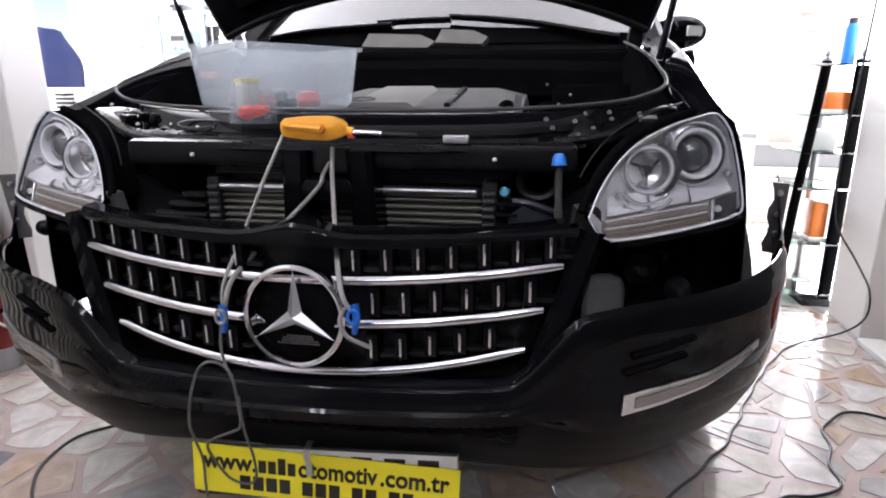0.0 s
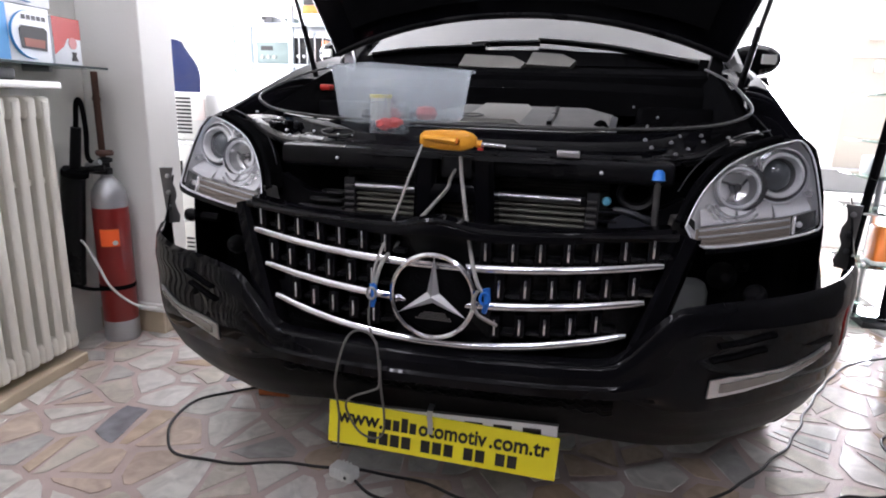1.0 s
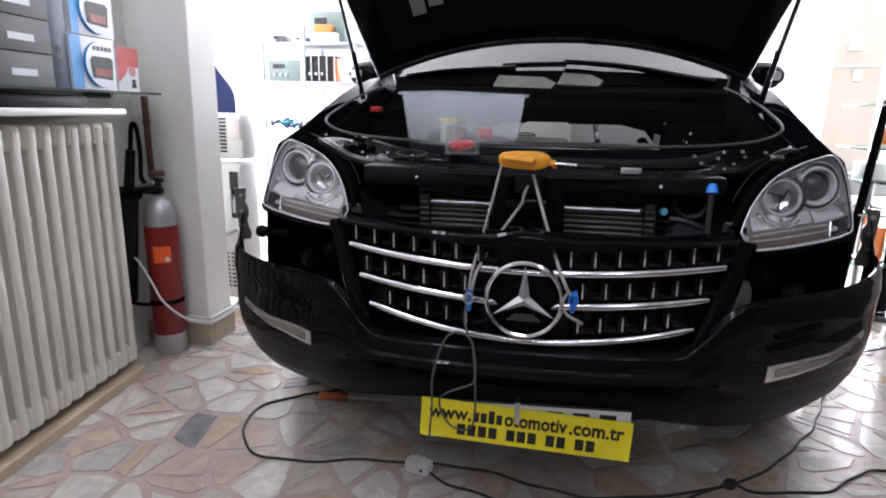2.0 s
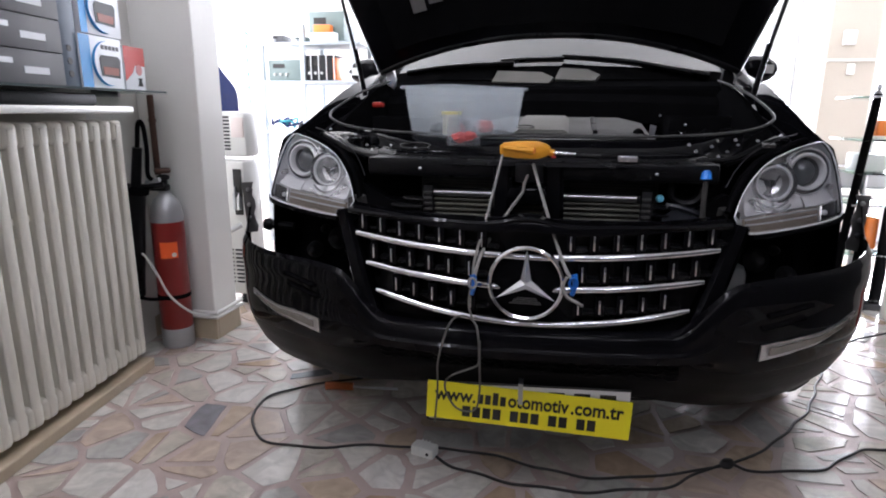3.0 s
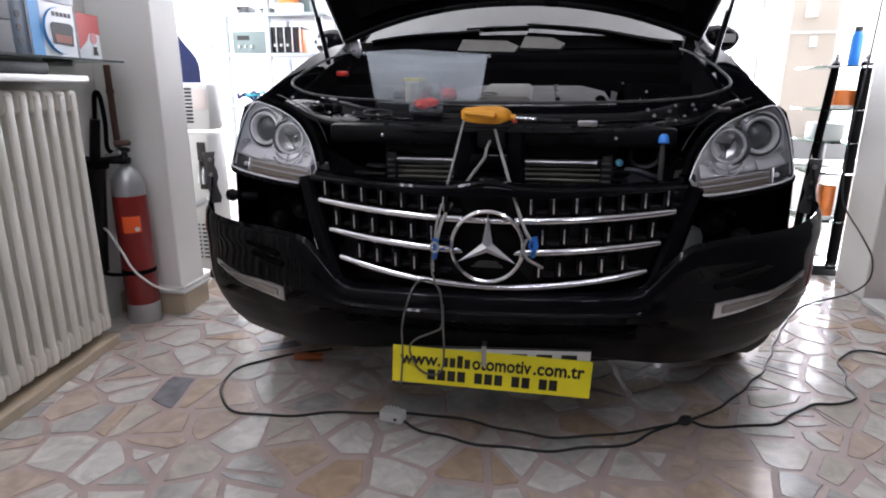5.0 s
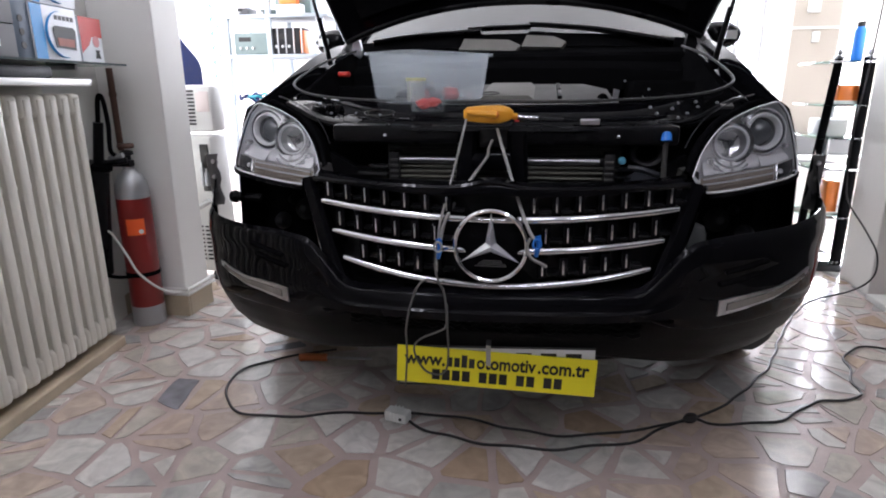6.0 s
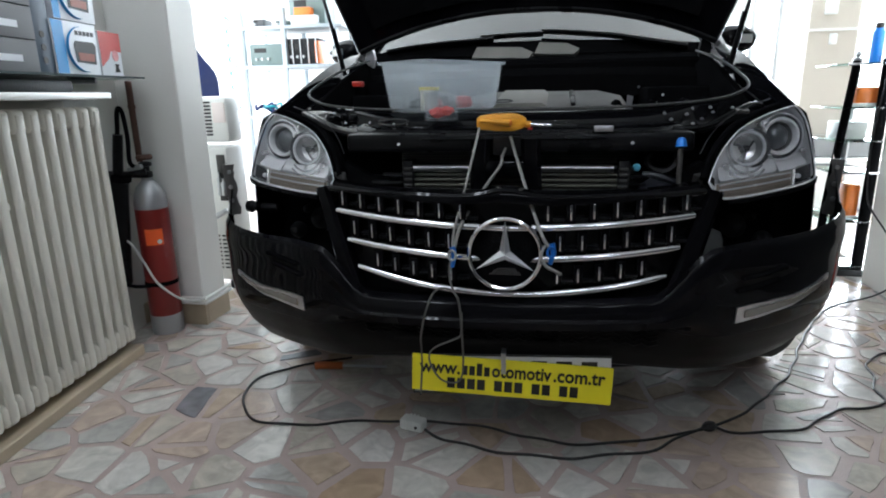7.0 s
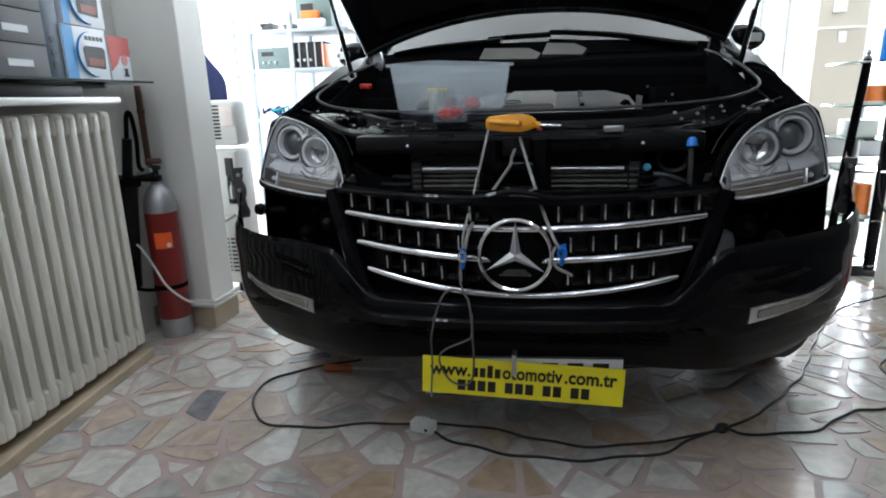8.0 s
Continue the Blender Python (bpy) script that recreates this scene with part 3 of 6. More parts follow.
# ---- headlights ----
def lamp_y(x, z, side):
    """Depth of the lens, which leans back towards its top and its outer end."""
    if side < 0:
        return 0.205 + 0.30 * (x - 0.5) + 0.45 * (z - 0.78) + 0.9 * max(0, x - 0.76) ** 2
    return 0.185 + 0.52 * (x - 0.5) + 0.35 * (z - 0.78) + 0.5 * max(0, x - 0.70) ** 2


OUT = [(0.490, 0.795), (0.507, 0.838), (0.533, 0.879), (0.575, 0.919), (0.636, 0.948), (0.692, 0.964), (0.730, 0.969), (0.757, 0.940), (0.772, 0.895), (0.783, 0.840), (0.788, 0.800), (0.782, 0.785),
       (0.755, 0.777), (0.70, 0.768), (0.65, 0.762), (0.60, 0.757), (0.54, 0.754), (0.510, 0.766)]
LCX, LCZ = 0.65, 0.865
M_STEELD = mat("dull_zinc_bolt", (0.30, 0.30, 0.31), 0.4, 0.8, 0.2, 30)
M_SHROUD = mat("dark_lamp_shroud", (0.20, 0.20, 0.215), 0.18, 0.85, 0.2, 20)


def low_edge(x):
    return lerp([(0.51, 0.757), (0.54, 0.754), (0.60, 0.757), (0.65, 0.762), (0.70, 0.768), (0.755, 0.777), (0.785, 0.787)], x)


def band_top(x):
    return lerp([(0.50, 0.786), (0.53, 0.790), (0.715, 0.808), (0.785, 0.826)], x)


def build_lamp(side):
    def at(x, z, off=0.0):
        return Vector((side * x, lamp_y(x, z, side) + off, z))

    def ring_of(f, off):
        return [at(LCX + (x - LCX) * f, LCZ + (z - LCZ) * f, off) for x, z in OUT]

    def skin_of(levels):
        bm = bmesh.new()
        rings = [[bm.verts.new(p) for p in ring_of(f, off)] for f, off in levels]
        n = len(OUT)
        for a, b in zip(rings, rings[1:]):
            for k in range(n):
                bm.faces.new((a[k], a[(k + 1) % n], b[(k + 1) % n], b[k]))
        bm.faces.new(rings[-1])
        return bm

    # housing: a bowl behind the lens, with a short wall round it
    lamp = part("headlight", skin_of(((1.0, 0.0), (0.985, 0.012), (0.955, 0.034), (0.86, 0.052), (0.5, 0.058), (0.12, 0.058))), M_LAMPIN, car, "clear headlight with two round reflectors, switched off")
    a, b = ring_of(1.004, 0.001), ring_of(1.0, 0.11)
    part("housing_wall", grid([[p, q] for p, q in zip(a + a[:1], b + b[:1])], 0.002), M_MATTE, lamp, "black side wall of the lamp housing")
    rim = ring_of(1.0, -0.002)
    part("rim", rod(rim + [rim[0]], 0.0019, 6, 3), M_RIM, lamp, "pale frosted rim of the lens")
    lens = part("lens", skin_of(((0.995, -0.004), (0.9, -0.009), (0.7, -0.015), (0.45, -0.019), (0.2, -0.021))), M_LENS, lamp, "clear moulded lens")
    lens.visible_shadow = False
    for cx, cz, r, big in ((0.692, 0.894, 0.044, True), (0.600, 0.869, 0.041, False)):
        c = at(cx, cz, 0.026 if big else 0.022)
        m = Matrix.Translation(c) @ pose(0, 0, 0, 84, 0, side * (10 if big else 6))
        bowl = spin([(0, -0.030), (r * 0.4, -0.029), (r * 0.75, -0.022), (r * 0.95, -0.006), (r, 0.004), (r + 0.004, 0.006), (r + 0.008, 0.002), (r + 0.010, -0.04)], 40, m)
        rb = part("reflector", bowl, M_REFL, lamp, "polished round reflector")
        if big:
            part("outer_ring", spin([(r * 0.86, -0.006), (r * 0.87, 0.006), (r * 0.97, 0.013), (r + 0.003, 0.013), (r + 0.005, 0.006), (r + 0.005, -0.004)], 40, m), M_RING, rb, "pale bright ring")
            part("shroud", spin([(r + 0.005, 0.0), (r + 0.007, 0.006), (r + 0.013, 0.004), (r + 0.014, -0.03)], 40, m), M_SHROUD, rb, "dark outer shroud")
            part("shroud_edge", spin([(r + 0.013, 0.002), (r + 0.014, 0.008), (r + 0.017, 0.007), (r + 0.018, -0.03)], 40, m), M_RIM, rb, "pale shroud edge")
            part("projector", spin([(0, 0.010), (r * 0.3, 0.008), (r * 0.6, 0.001), (r * 0.8, -0.012), (r * 0.86, -0.020)], 32, m), M_LAMPLENS, rb, "dark glass projector lens")
        else:
            part("inner_ring", spin([(r - 0.003, 0.002), (r - 0.001, 0.009), (r + 0.002, 0.009), (r + 0.004, 0.0)], 40, m), M_RIM, rb, "thin pale ring")
            cap = part("bulb_cap", spin([(0, 0.0), (r * 0.20, -0.001), (r * 0.24, -0.010), (r * 0.22, -0.028)], 16, m), M_SHROUD, rb, "dark bulb shield")
            for a in (20, 140, 260):
                t = radians(a)
                part("cap_leg", rod([m @ Vector((0.20 * r * math.cos(t), 0.20 * r * math.sin(t), -0.006)), m @ Vector((0.72 * r * math.cos(t + 0.3), 0.72 * r * math.sin(t + 0.3), -0.021))], 0.003, 6, 0), M_SHROUD, cap)
            # crescent shroud on the outer side of the low-beam reflector
            rows = []
            for d in range(-75, 76, 15):
                a = radians(d if side > 0 else 180 - d)
                w = 0.016 * math.cos(radians(d) * 0.95)
                rows.append([m @ Vector(((r + 0.006) * math.cos(a), (r + 0.006) * math.sin(a), 0.004)), m @ Vector(((r + 0.008 + w * 0.6) * math.cos(a), (r + 0.008 + w * 0.6) * math.sin(a), 0.001)), m @ Vector(((r + 0.008 + w) * math.cos(a), (r + 0.008 + w) * math.sin(a), -0.012))])
            part("crescent", grid(rows, 0.002), M_SHROUD, rb, "dark crescent shroud")
    for dr, dz in ((0.015, -0.004), (0.024, -0.009)):
        pts = [at(0.600 + (0.041 + dr) * math.cos(a), 0.869 + dz + (0.041 + dr) * math.sin(a), 0.018) for a in [radians(d) for d in range(212, 318, 13)]]
        part("eyebrow", rod(pts, 0.0032, 6, 3), M_REFL, lamp, "curved chrome trim under the reflector")
    part("bezel_web", rod([at(0.640, 0.935, 0.022), at(0.648, 0.90, 0.018), at(0.655, 0.84, 0.022)], 0.0045, 8, 4), M_REFL, lamp)
    # stepped chrome facets between the reflectors and the indicator
    for j, (x0, x1) in enumerate(((0.525, 0.60), (0.605, 0.68), (0.685, 0.765))):
        rows = [[at(x, lerp([(0, band_top(x) + 0.004), (1, 0.822 + 0.1 * (x - 0.52))], v), 0.012 + 0.03 * v + 0.006 * math.sin(j * 2 + v * 5)) for x in np.linspace(x0, x1, 6)] for v in np.linspace(0, 1, 5)]
        part("facet", grid(rows, 0.002), M_LAMPIN, lamp, "silvery stepped facet")
    # ribbed indicator along the bottom, clear corner light beside it
    for j in range(8):
        v = (j + 0.7) / 8.4
        pts = [at(x, low_edge(x) * (1 - v) + band_top(x) * v, 0.004 if j % 2 else 0.001) for x in np.linspace(0.520, 0.716, 10)]
        pale = j in (4, 7)
        part("indicator_rib", rod(pts, 0.0024, 6, 0), M_RIM if pale else M_SMOKE, lamp, "pale indicator rib" if pale else "smoky brown indicator rib")
    part("indicator_back", grid([[at(x, low_edge(x) * (1 - v) + band_top(x) * v, 0.010) for x in np.linspace(0.515, 0.72, 9)] for v in (0.02, 0.5, 1)], 0.002), M_SMOKE, lamp, "brown indicator backing")
    part("lower_edge", rod([at(x, low_edge(x), -0.003) for x in np.linspace(0.53, 0.775, 12)], 0.0032, 8, 0), M_RIM, lamp, "bright lower edge of the lens")
    part("divider", rod([at(0.724, low_edge(0.724) + 0.002, 0.002), at(0.727, band_top(0.727), 0.004)], 0.0036, 6, 0), M_REFL, lamp)
    rows = [[at(x, low_edge(x) * (1 - v) + band_top(x) * v, 0.008) for x in np.linspace(0.732, 0.778, 5)] for v in (0.1, 0.4, 0.7, 0.98)]
    part("corner_light", grid(rows, 0.003), M_SHROUD, lamp, "dark clear corner light")
    part("corner_bulb", spin([(0, 0.008), (0.006, 0.006), (0.007, 0)], 12, Matrix.Translation(at(0.737, 0.795, 0.004)) @ pose(0, 0, 0, 90)), M_RIM, lamp)
    for px, pz in ((0.545, 0.825), (0.560, 0.806), (0.765, 0.855), (0.745, 0.925), (0.64, 0.925)):
        part("side_bulb", spin([(0, 0.006), (0.006, 0.004), (0.008, 0), (0.009, -0.02)], 14, Matrix.Translation(at(px, pz, 0.024)) @ pose(0, 0, 0, 90)), M_REFL, lamp)
    # body-coloured lip under the lamp and the rubber trim that follows its upper edge
    part("lamp_lip", rod([at(x, z - 0.010, 0.006) for x, z in OUT[10:17]], 0.008, 6, 3), M_PAINT, lamp)
    out = [(x - 0.013, z + 0.008) for x, z in OUT[:4]] + [(x - 0.006, z + 0.010) for x, z in OUT[4:6]]
    part("lamp_trim", rod([at(x, z, 0.012) for x, z in out], 0.0085, 8, 5), M_MATTE, lamp, "black rubber trim round the lamp")
    part("trim_edge", rod([at(x - 0.022, z + 0.016, 0.020) for x, z in out[1:]], 0.0016, 6, 5), M_DARK, lamp, "thin metal edge behind the trim")


for side in (-1, 1):
    build_lamp(side)

# ---- front carrier and coolers ----
carrier = part("front_carrier", boxed(-0.47, 0.47, 0.27, 0.44, 0.862, 0.915, 0.012), M_BLACK, car, "black pressed front cross member above the coolers")
rows = []
for x in np.linspace(-0.56, 0.56, 31):
    e = (abs(x) / 0.56) ** 4
    rows.append([(x, 0.262 + 0.16 * e, 0.898 + 0.01 * e), (x, 0.285 + 0.16 * e, 0.921 + 0.01 * e), (x, 0.33 + 0.12 * e, 0.926 + 0.02 * e), (x, 0.345 + 0.11 * e, 0.944 + 0.02 * e), (x, 0.39 + 0.06 * e, 0.962 + 0.018 * e), (x, 0.415 + 0.05 * e, 0.966 + 0.018 * e), (x, 0.44 + 0.05 * e, 0.94 + 0.02 * e)])
part("carrier_cover", grid(rows, 0.004), M_PAINT, carrier, "black plastic cover on the cross member")
for x0, x1 in ((-0.118, -0.066), (0.038, 0.090)):
    bm = bmesh.new()
    rows = []
    for k in range(9):
        f = k / 8
        z = 0.90 - 0.26 * f
        cx = (x0 + x1) / 2 + (0.012 if x0 < 0 else -0.012) * (1 - f)
        w = 0.026
        y = 0.235 + 0.015 * f
        rows.append([(cx - w, 0.33, z), (cx - w, y + 0.01, z), (cx - w * 0.6, y, z), (cx + w * 0.6, y, z), (cx + w, y + 0.01, z), (cx + w, 0.33, z)])
    part("lock_post", grid(rows), M_PAINT, carrier, "black upright lock post")
part("lock_bridge", boxed(-0.10, 0.075, 0.240, 0.33, 0.796, 0.846, 0.018), M_PAINT, carrier)
part("lock_plate", boxed(-0.05, 0.03, 0.262, 0.268, 0.855, 0.905, 0.004), M_DARK, carrier)

cool = part("intercooler", boxed(-0.295, 0.295, 0.335, 0.375, 0.66, 0.80, 0.003), M_FIN, car, "dark ribbed intercooler between the lamps")
for j in range(9):
    z = 0.672 + j * 0.0148
    part("cooler_tube", boxed(-0.287, 0.287, 0.322, 0.34, z, z + 0.0066, 0.002), M_TUBE, cool)
for x0, x1 in ((-0.285, -0.10), (0.075, 0.275)):
    part("top_rail", rod([(x0, 0.318, 0.813), (x1, 0.318, 0.813)], 0.0105, 12, 0), M_ALU, cool, "bright aluminium rail")
part("top_rail_mid", boxed(-0.29, 0.29, 0.325, 0.375, 0.80, 0.822, 0.004), M_DARK, cool)
for side in (-1, 1):
    part("end_tank", boxed(side * 0.287, side * 0.318, 0.312, 0.375, 0.66, 0.835, 0.006), M_DARK, cool)
    for j in range(10):
        z = 0.665 + j * 0.016
        part("tank_rib", boxed(side * 0.289, side * 0.313, 0.305, 0.316, z, z + 0.007, 0.002), M_GREYP, cool)
cond = part("condenser", boxed(-0.34, 0.34, 0.39, 0.42, 0.60, 0.866, 0.003), M_FIN, car, "dark condenser fins behind the intercooler")
for j in range(5):
    part("condenser_tube", boxed(-0.335, 0.335, 0.383, 0.392, 0.829 + j * 0.008, 0.832 + j * 0.008), M_DARK, cond)
# black air guides either side of the coolers
for side in (-1, 1):
    guide = part("air_guide", prism([(0.0, 0.0), (0.16, 0.04), (0.20, 0.16), (0.17, 0.17), (0.10, 0.13), (0.0, 0.12)], 0.03, Matrix.Diagonal((side, 1, 1, 1)) @ pose(0.33, 0.33, 0.66)), M_BLACK, car, "black plastic air guide")
    for j in range(6):
        z = 0.690 + j * 0.0215
        reach = (0.135, 0.150, 0.150, 0.130, 0.095, 0.06)[j] if side < 0 else 0.06
        poly = [(side * 0.318, 0.298), (side * (0.318 + reach * 0.6), 0.292), (side * (0.318 + reach), 0.312), (side * (0.318 + reach), 0.335), (side * 0.318, 0.335)]
        part("guide_rib", prism(poly, 0.006, pose(0, 0, z, -90)), M_RIB if side < 0 else M_BLACK, guide)
M_DUCT = mat("blue_grey_duct_plastic", (0.020, 0.022, 0.028), 0.35, 0, 0.3, 14, 0.2, 160)
duct = part("air_duct", prism([(0.335, 0.735), (0.345, 0.775), (0.37, 0.792), (0.43, 0.772), (0.455, 0.745), (0.455, 0.70), (0.335, 0.70)], 0.05, pose(0, 0.296, 0)), M_DUCT, car, "dull blue-grey plastic air duct")
part("duct_slot", boxed(0.352, 0.380, 0.292, 0.296, 0.740, 0.752, 0.002), M_MATTE, duct)
part("duct_mouth", spin([(0.028, 0.0), (0.036, 0.004), (0.040, 0.0), (0.040, -0.03), (0.026, -0.03)], 24, pose(0.397, 0.300, 0.838, 90) @ Matrix.Diagonal((1.1, 0.9, 1, 1))), M_BLACK, duct, "round black duct mouth")
part("duct_pipe", rod([(0.35, 0.305, 0.80), (0.38, 0.298, 0.798), (0.42, 0.30, 0.785), (0.445, 0.305, 0.775)], 0.008, 8, 4), M_DUCT, duct)
# black liner behind the gap below each lamp
for side in (-1, 1):
    rows = []
    for z in np.linspace(0.22, 0.86, 9):
        rows.append([(side * x, 0.40 + 0.16 * ((x - 0.30) / 0.5) ** 2 + 0.02 * math.sin(z * 20 + x * 9), z) for x in np.linspace(0.30, (0.955 if side < 0 else 0.885) - (0.045 if z > 0.75 else 0), 12)])
    part("wing_liner", grid(rows, 0.004), M_MATTE, car, "dull black liner behind the bumper gap")
    for px, pz, r in ((0.62, 0.64, 0.035), (0.70, 0.60, 0.028), (0.56, 0.60, 0.03), (0.66, 0.67, 0.015)):
        part("horn" if r > 0.032 else "bracket", spin([(0, 0), (r, 0), (r * 0.8, 0.02), (r * 0.3, 0.035), (0, 0.036)], 16, pose(side * px, 0.41, pz, 80, 10, 0)), M_DARK, car, "small dark fitting behind the bumper")
tank = part("washer_tank", boxed(0.50, 0.585, 0.33, 0.40, 0.50, 0.64, 0.03), milky_mat("cloudy_grey_plastic", (0.30, 0.31, 0.30), 0.8), car, "cloudy plastic washer tank behind the bumper")
stud = part("left_stud", rod([(-0.80, 0.47, 0.66), (-0.88, 0.46, 0.665)], 0.014, 10, 0), M_BLACK, car, "black mounting stud")
part("stud_head", spin([(0, 0.02), (0.018, 0.016), (0.022, 0.0), (0.016, -0.012), (0, -0.014)], 12, pose(-0.885, 0.46, 0.665, 0, -90, 0)), M_BLACK, stud)
washer = part("washer_filler", rod([(0.44, 0.285, 0.73), (0.438, 0.28, 0.80), (0.436, 0.275, 0.872)], 0.007, 10, 2), M_GREYP, car, "grey filler neck")
part("blue_cap", spin([(0, 0.024), (0.009, 0.022), (0.013, 0.016), (0.014, 0.003), (0.016, 0.0), (0.008, -0.003), (0, -0.003)], 14, pose(0.436, 0.272, 0.876, -8, 0, 12)), M_CAPBLUE, washer, "bright blue cap")
part("sensor_bolt", spin([(0, 0.010), (0.008, 0.009), (0.010, 0.005), (0.011, 0)], 12, pose(0.333, 0.305, 0.818, 90)), mat("pale_blue_cap", (0.12, 0.38, 0.52), 0.4), car, "pale blue round sensor cap")
for side in (-1, 1):
    for px, py, pz in ((0.315, 0.268, 0.885), (0.47, 0.32, 0.93), (0.50, 0.36, 0.94), (0.54, 0.42, 0.955), (0.60, 0.46, 0.965), (0.445, 0.30, 0.905), (0.62, 0.40, 0.962), (0.67, 0.50, 0.98)):
        part("bolt", spin([(0, 0.004), (0.0035, 0.004), (0.004, 0.002), (0.005, 0.0015), (0.005, 0)], 8, pose(side * px, py, pz, 60 if py < 0.3 else 20)), M_STEELD, carrier)
part("strap_bracket", boxed(0.215, 0.265, 0.262, 0.275, 0.915, 0.931, 0.003), M_ALU, carrier)


# ---- wings, engine bay, bonnet ----
def crest(y):
    return lerp([(0.36, 0.945), (0.50, 0.975), (0.62, 1.01), (0.74, 1.05), (0.83, 1.078), (0.92, 1.108), (1.05, 1.142), (1.35, 1.20), (1.8, 1.22), (4.6, 1.20)], y)


for side in (-1, 1):
    rows = []
    for y in (0.43, 0.48, 0.56, 0.60, 0.66, 0.74, 0.84, 0.95, 1.06, 1.18, 1.30, 1.42, 1.56):
        c = crest(y)
        g = smoothstep(0.5, 0.9, y)
        arch = 0.74 if 0.66 < y < 1.42 else 0.45
        rows.append([(side * x - 0.012, y, z) for x, z in ((0.712, c - 0.06), (0.735, c - 0.035), (0.765, c - 0.010), (0.782, c), (0.793, c - 0.010), (0.808 + 0.015 * g, c - 0.05), (0.825 + 0.03 * g, c - 0.11),
                     (0.838 + 0.06 * g, c - 0.20), (0.845 + 0.09 * g, 0.5 * (c - 0.2) + 0.5 * arch), (0.845 + 0.095 * g, arch))])
    part("wing", grid(rows, 0.004), M_PAINT, car, "glossy black front wing", sharp=60)
    # inner rail between lamp and bay, with the rubber seal along its edge
    rows = []
    for y in np.linspace(0.46, 1.24, 12):
        c = crest(y)
        b = 0.10 * smoothstep(0.62, 0.46, y)
        rows.append([(side * x - 0.012, y, z) for x, z in ((0.72, c - 0.065), (0.70 - b, c - 0.03), (0.668 - b, c - 0.012), (0.640 - b, c - 0.05), (0.62 - b, c - 0.3))])
    part("wing_rail", grid(rows, 0.003), M_MATTE, car, "black inner wing rail")
    rows = []
    for k in range(8):
        f = k / 7
        rows.append([(side * (0.50 + 0.16 * f), 0.34 + 0.10 * f, 0.905 + 0.05 * f), (side * (0.46 + 0.16 * f), 0.42 + 0.13 * f, 0.93 + 0.04 * f), (side * (0.44 + 0.2 * f), 0.52 + 0.09 * f, 0.945 + 0.03 * f)])
    part("lamp_shelf", grid(rows, 0.004), M_MATTE, car, "dark panel above the headlight")
M_PANEL = mat("scuffed_dark_panel", (0.10, 0.098, 0.095), 0.24, 0.55, 0.5, 24, 0.3, 120)
outer = [(-0.675, 0.445, 0.973), (-0.61, 0.40, 0.951), (-0.546, 0.37, 0.927), (-0.479, 0.35, 0.916), (-0.432, 0.36, 0.923), (-0.414, 0.395, 0.948), (-0.45, 0.43, 0.958), (-0.53, 0.455, 0.966), (-0.62, 0.475, 0.975)]
outer = [tuple(p) for p in smooth_path(outer + [outer[0]], 4)]
mid = Vector((-0.515, 0.412, 0.948))
rows = []
for p in outer:
    q = Vector(p)
    rows.append([q + Vector((0, 0, -0.014)), q, q.lerp(mid, 0.16) + Vector((0, 0, 0.003)), q.lerp(mid, 0.34) + Vector((0, 0, 0.001)), q.lerp(mid, 0.40) + Vector((0, 0, -0.012))])
lp = part("latch_panel", grid(rows, 0.002), M_PANEL, car, "scuffed dark metal panel with an oval opening above the headlight")
random.seed(19)
for k in range(9):
    x, y = mid.x + random.uniform(-0.07, 0.07), mid.y + random.uniform(-0.02, 0.025)
    part("panel_clip", boxed(-0.012, 0.012, -0.007, 0.007, 0, random.uniform(0.010, 0.022), 0.003, pose(x, y, 0.944 - 0.08 * (x - mid.x), 12, 0, random.uniform(0, 180))), M_BLACK if k % 3 else M_DARK, lp)
for px, py, pz in ((-0.556, 0.42, 0.966), (-0.461, 0.41, 0.954), (-0.43, 0.38, 0.939), (-0.349, 0.352, 0.934), (-0.308, 0.352, 0.934)):
    part("panel_screw", spin([(0, 0.005), (0.004, 0.004), (0.005, 0)], 8, pose(px, py, pz, 25)), M_ALU, lp)
# long oval opening in the carrier cover beside it
part("cover_slot", rod([(-0.395 + 0.045 * (1 + math.cos(a)), 0.352 + 0.012 * math.sin(a), 0.943 + 0.008 * math.sin(a)) for a in [i * math.pi / 8 for i in range(17)]], 0.0022, 6, 2), M_PANEL, carrier)
# rubber band and bolts above the other lamp
part("rubber_band", rod([(0.424, 0.335, 0.915), (0.472, 0.340, 0.918), (0.519, 0.350, 0.926), (0.553, 0.362, 0.942), (0.595, 0.385, 0.963), (0.634, 0.41, 0.976), (0.664, 0.43, 0.974)], (0.009, 0.006), 8, 5), M_BLACK, car, "black rubber band beside the headlight")
for px, py, pz in ((0.408, 0.385, 0.955), (0.421, 0.355, 0.94), (0.465, 0.38, 0.952), (0.486, 0.42, 0.965), (0.535, 0.43, 0.968)):
    part("bolt", spin([(0, 0.005), (0.003, 0.005), (0.0035, 0.002), (0.0052, 0.0015), (0.0052, 0)], 8, pose(px, py, pz, 35)), M_STEELD, carrier)
part("lamp_clip", boxed(-0.020, 0.020, -0.008, 0.008, 0, 0.010, 0.003, pose(0.603, 0.385, 0.955, 30, 0, 28)), M_FLANGE, car, "pale metal clip above the headlight")
half_seal = [(0.35, 0.42, 0.976), (0.55, 0.46, 0.988), (0.645, 0.515, 1.008), (0.683, 0.575, 1.032), (0.684, 0.70, 1.068), (0.678, 0.85, 1.104), (0.665, 1.02, 1.136), (0.65, 1.16, 1.16)]
seal = [(-x - 0.015, y, z) for x, y, z in half_seal[::-1]] + [(0, 0.40, 0.972)] + [(x - 0.015, y, z) for x, y, z in half_seal]
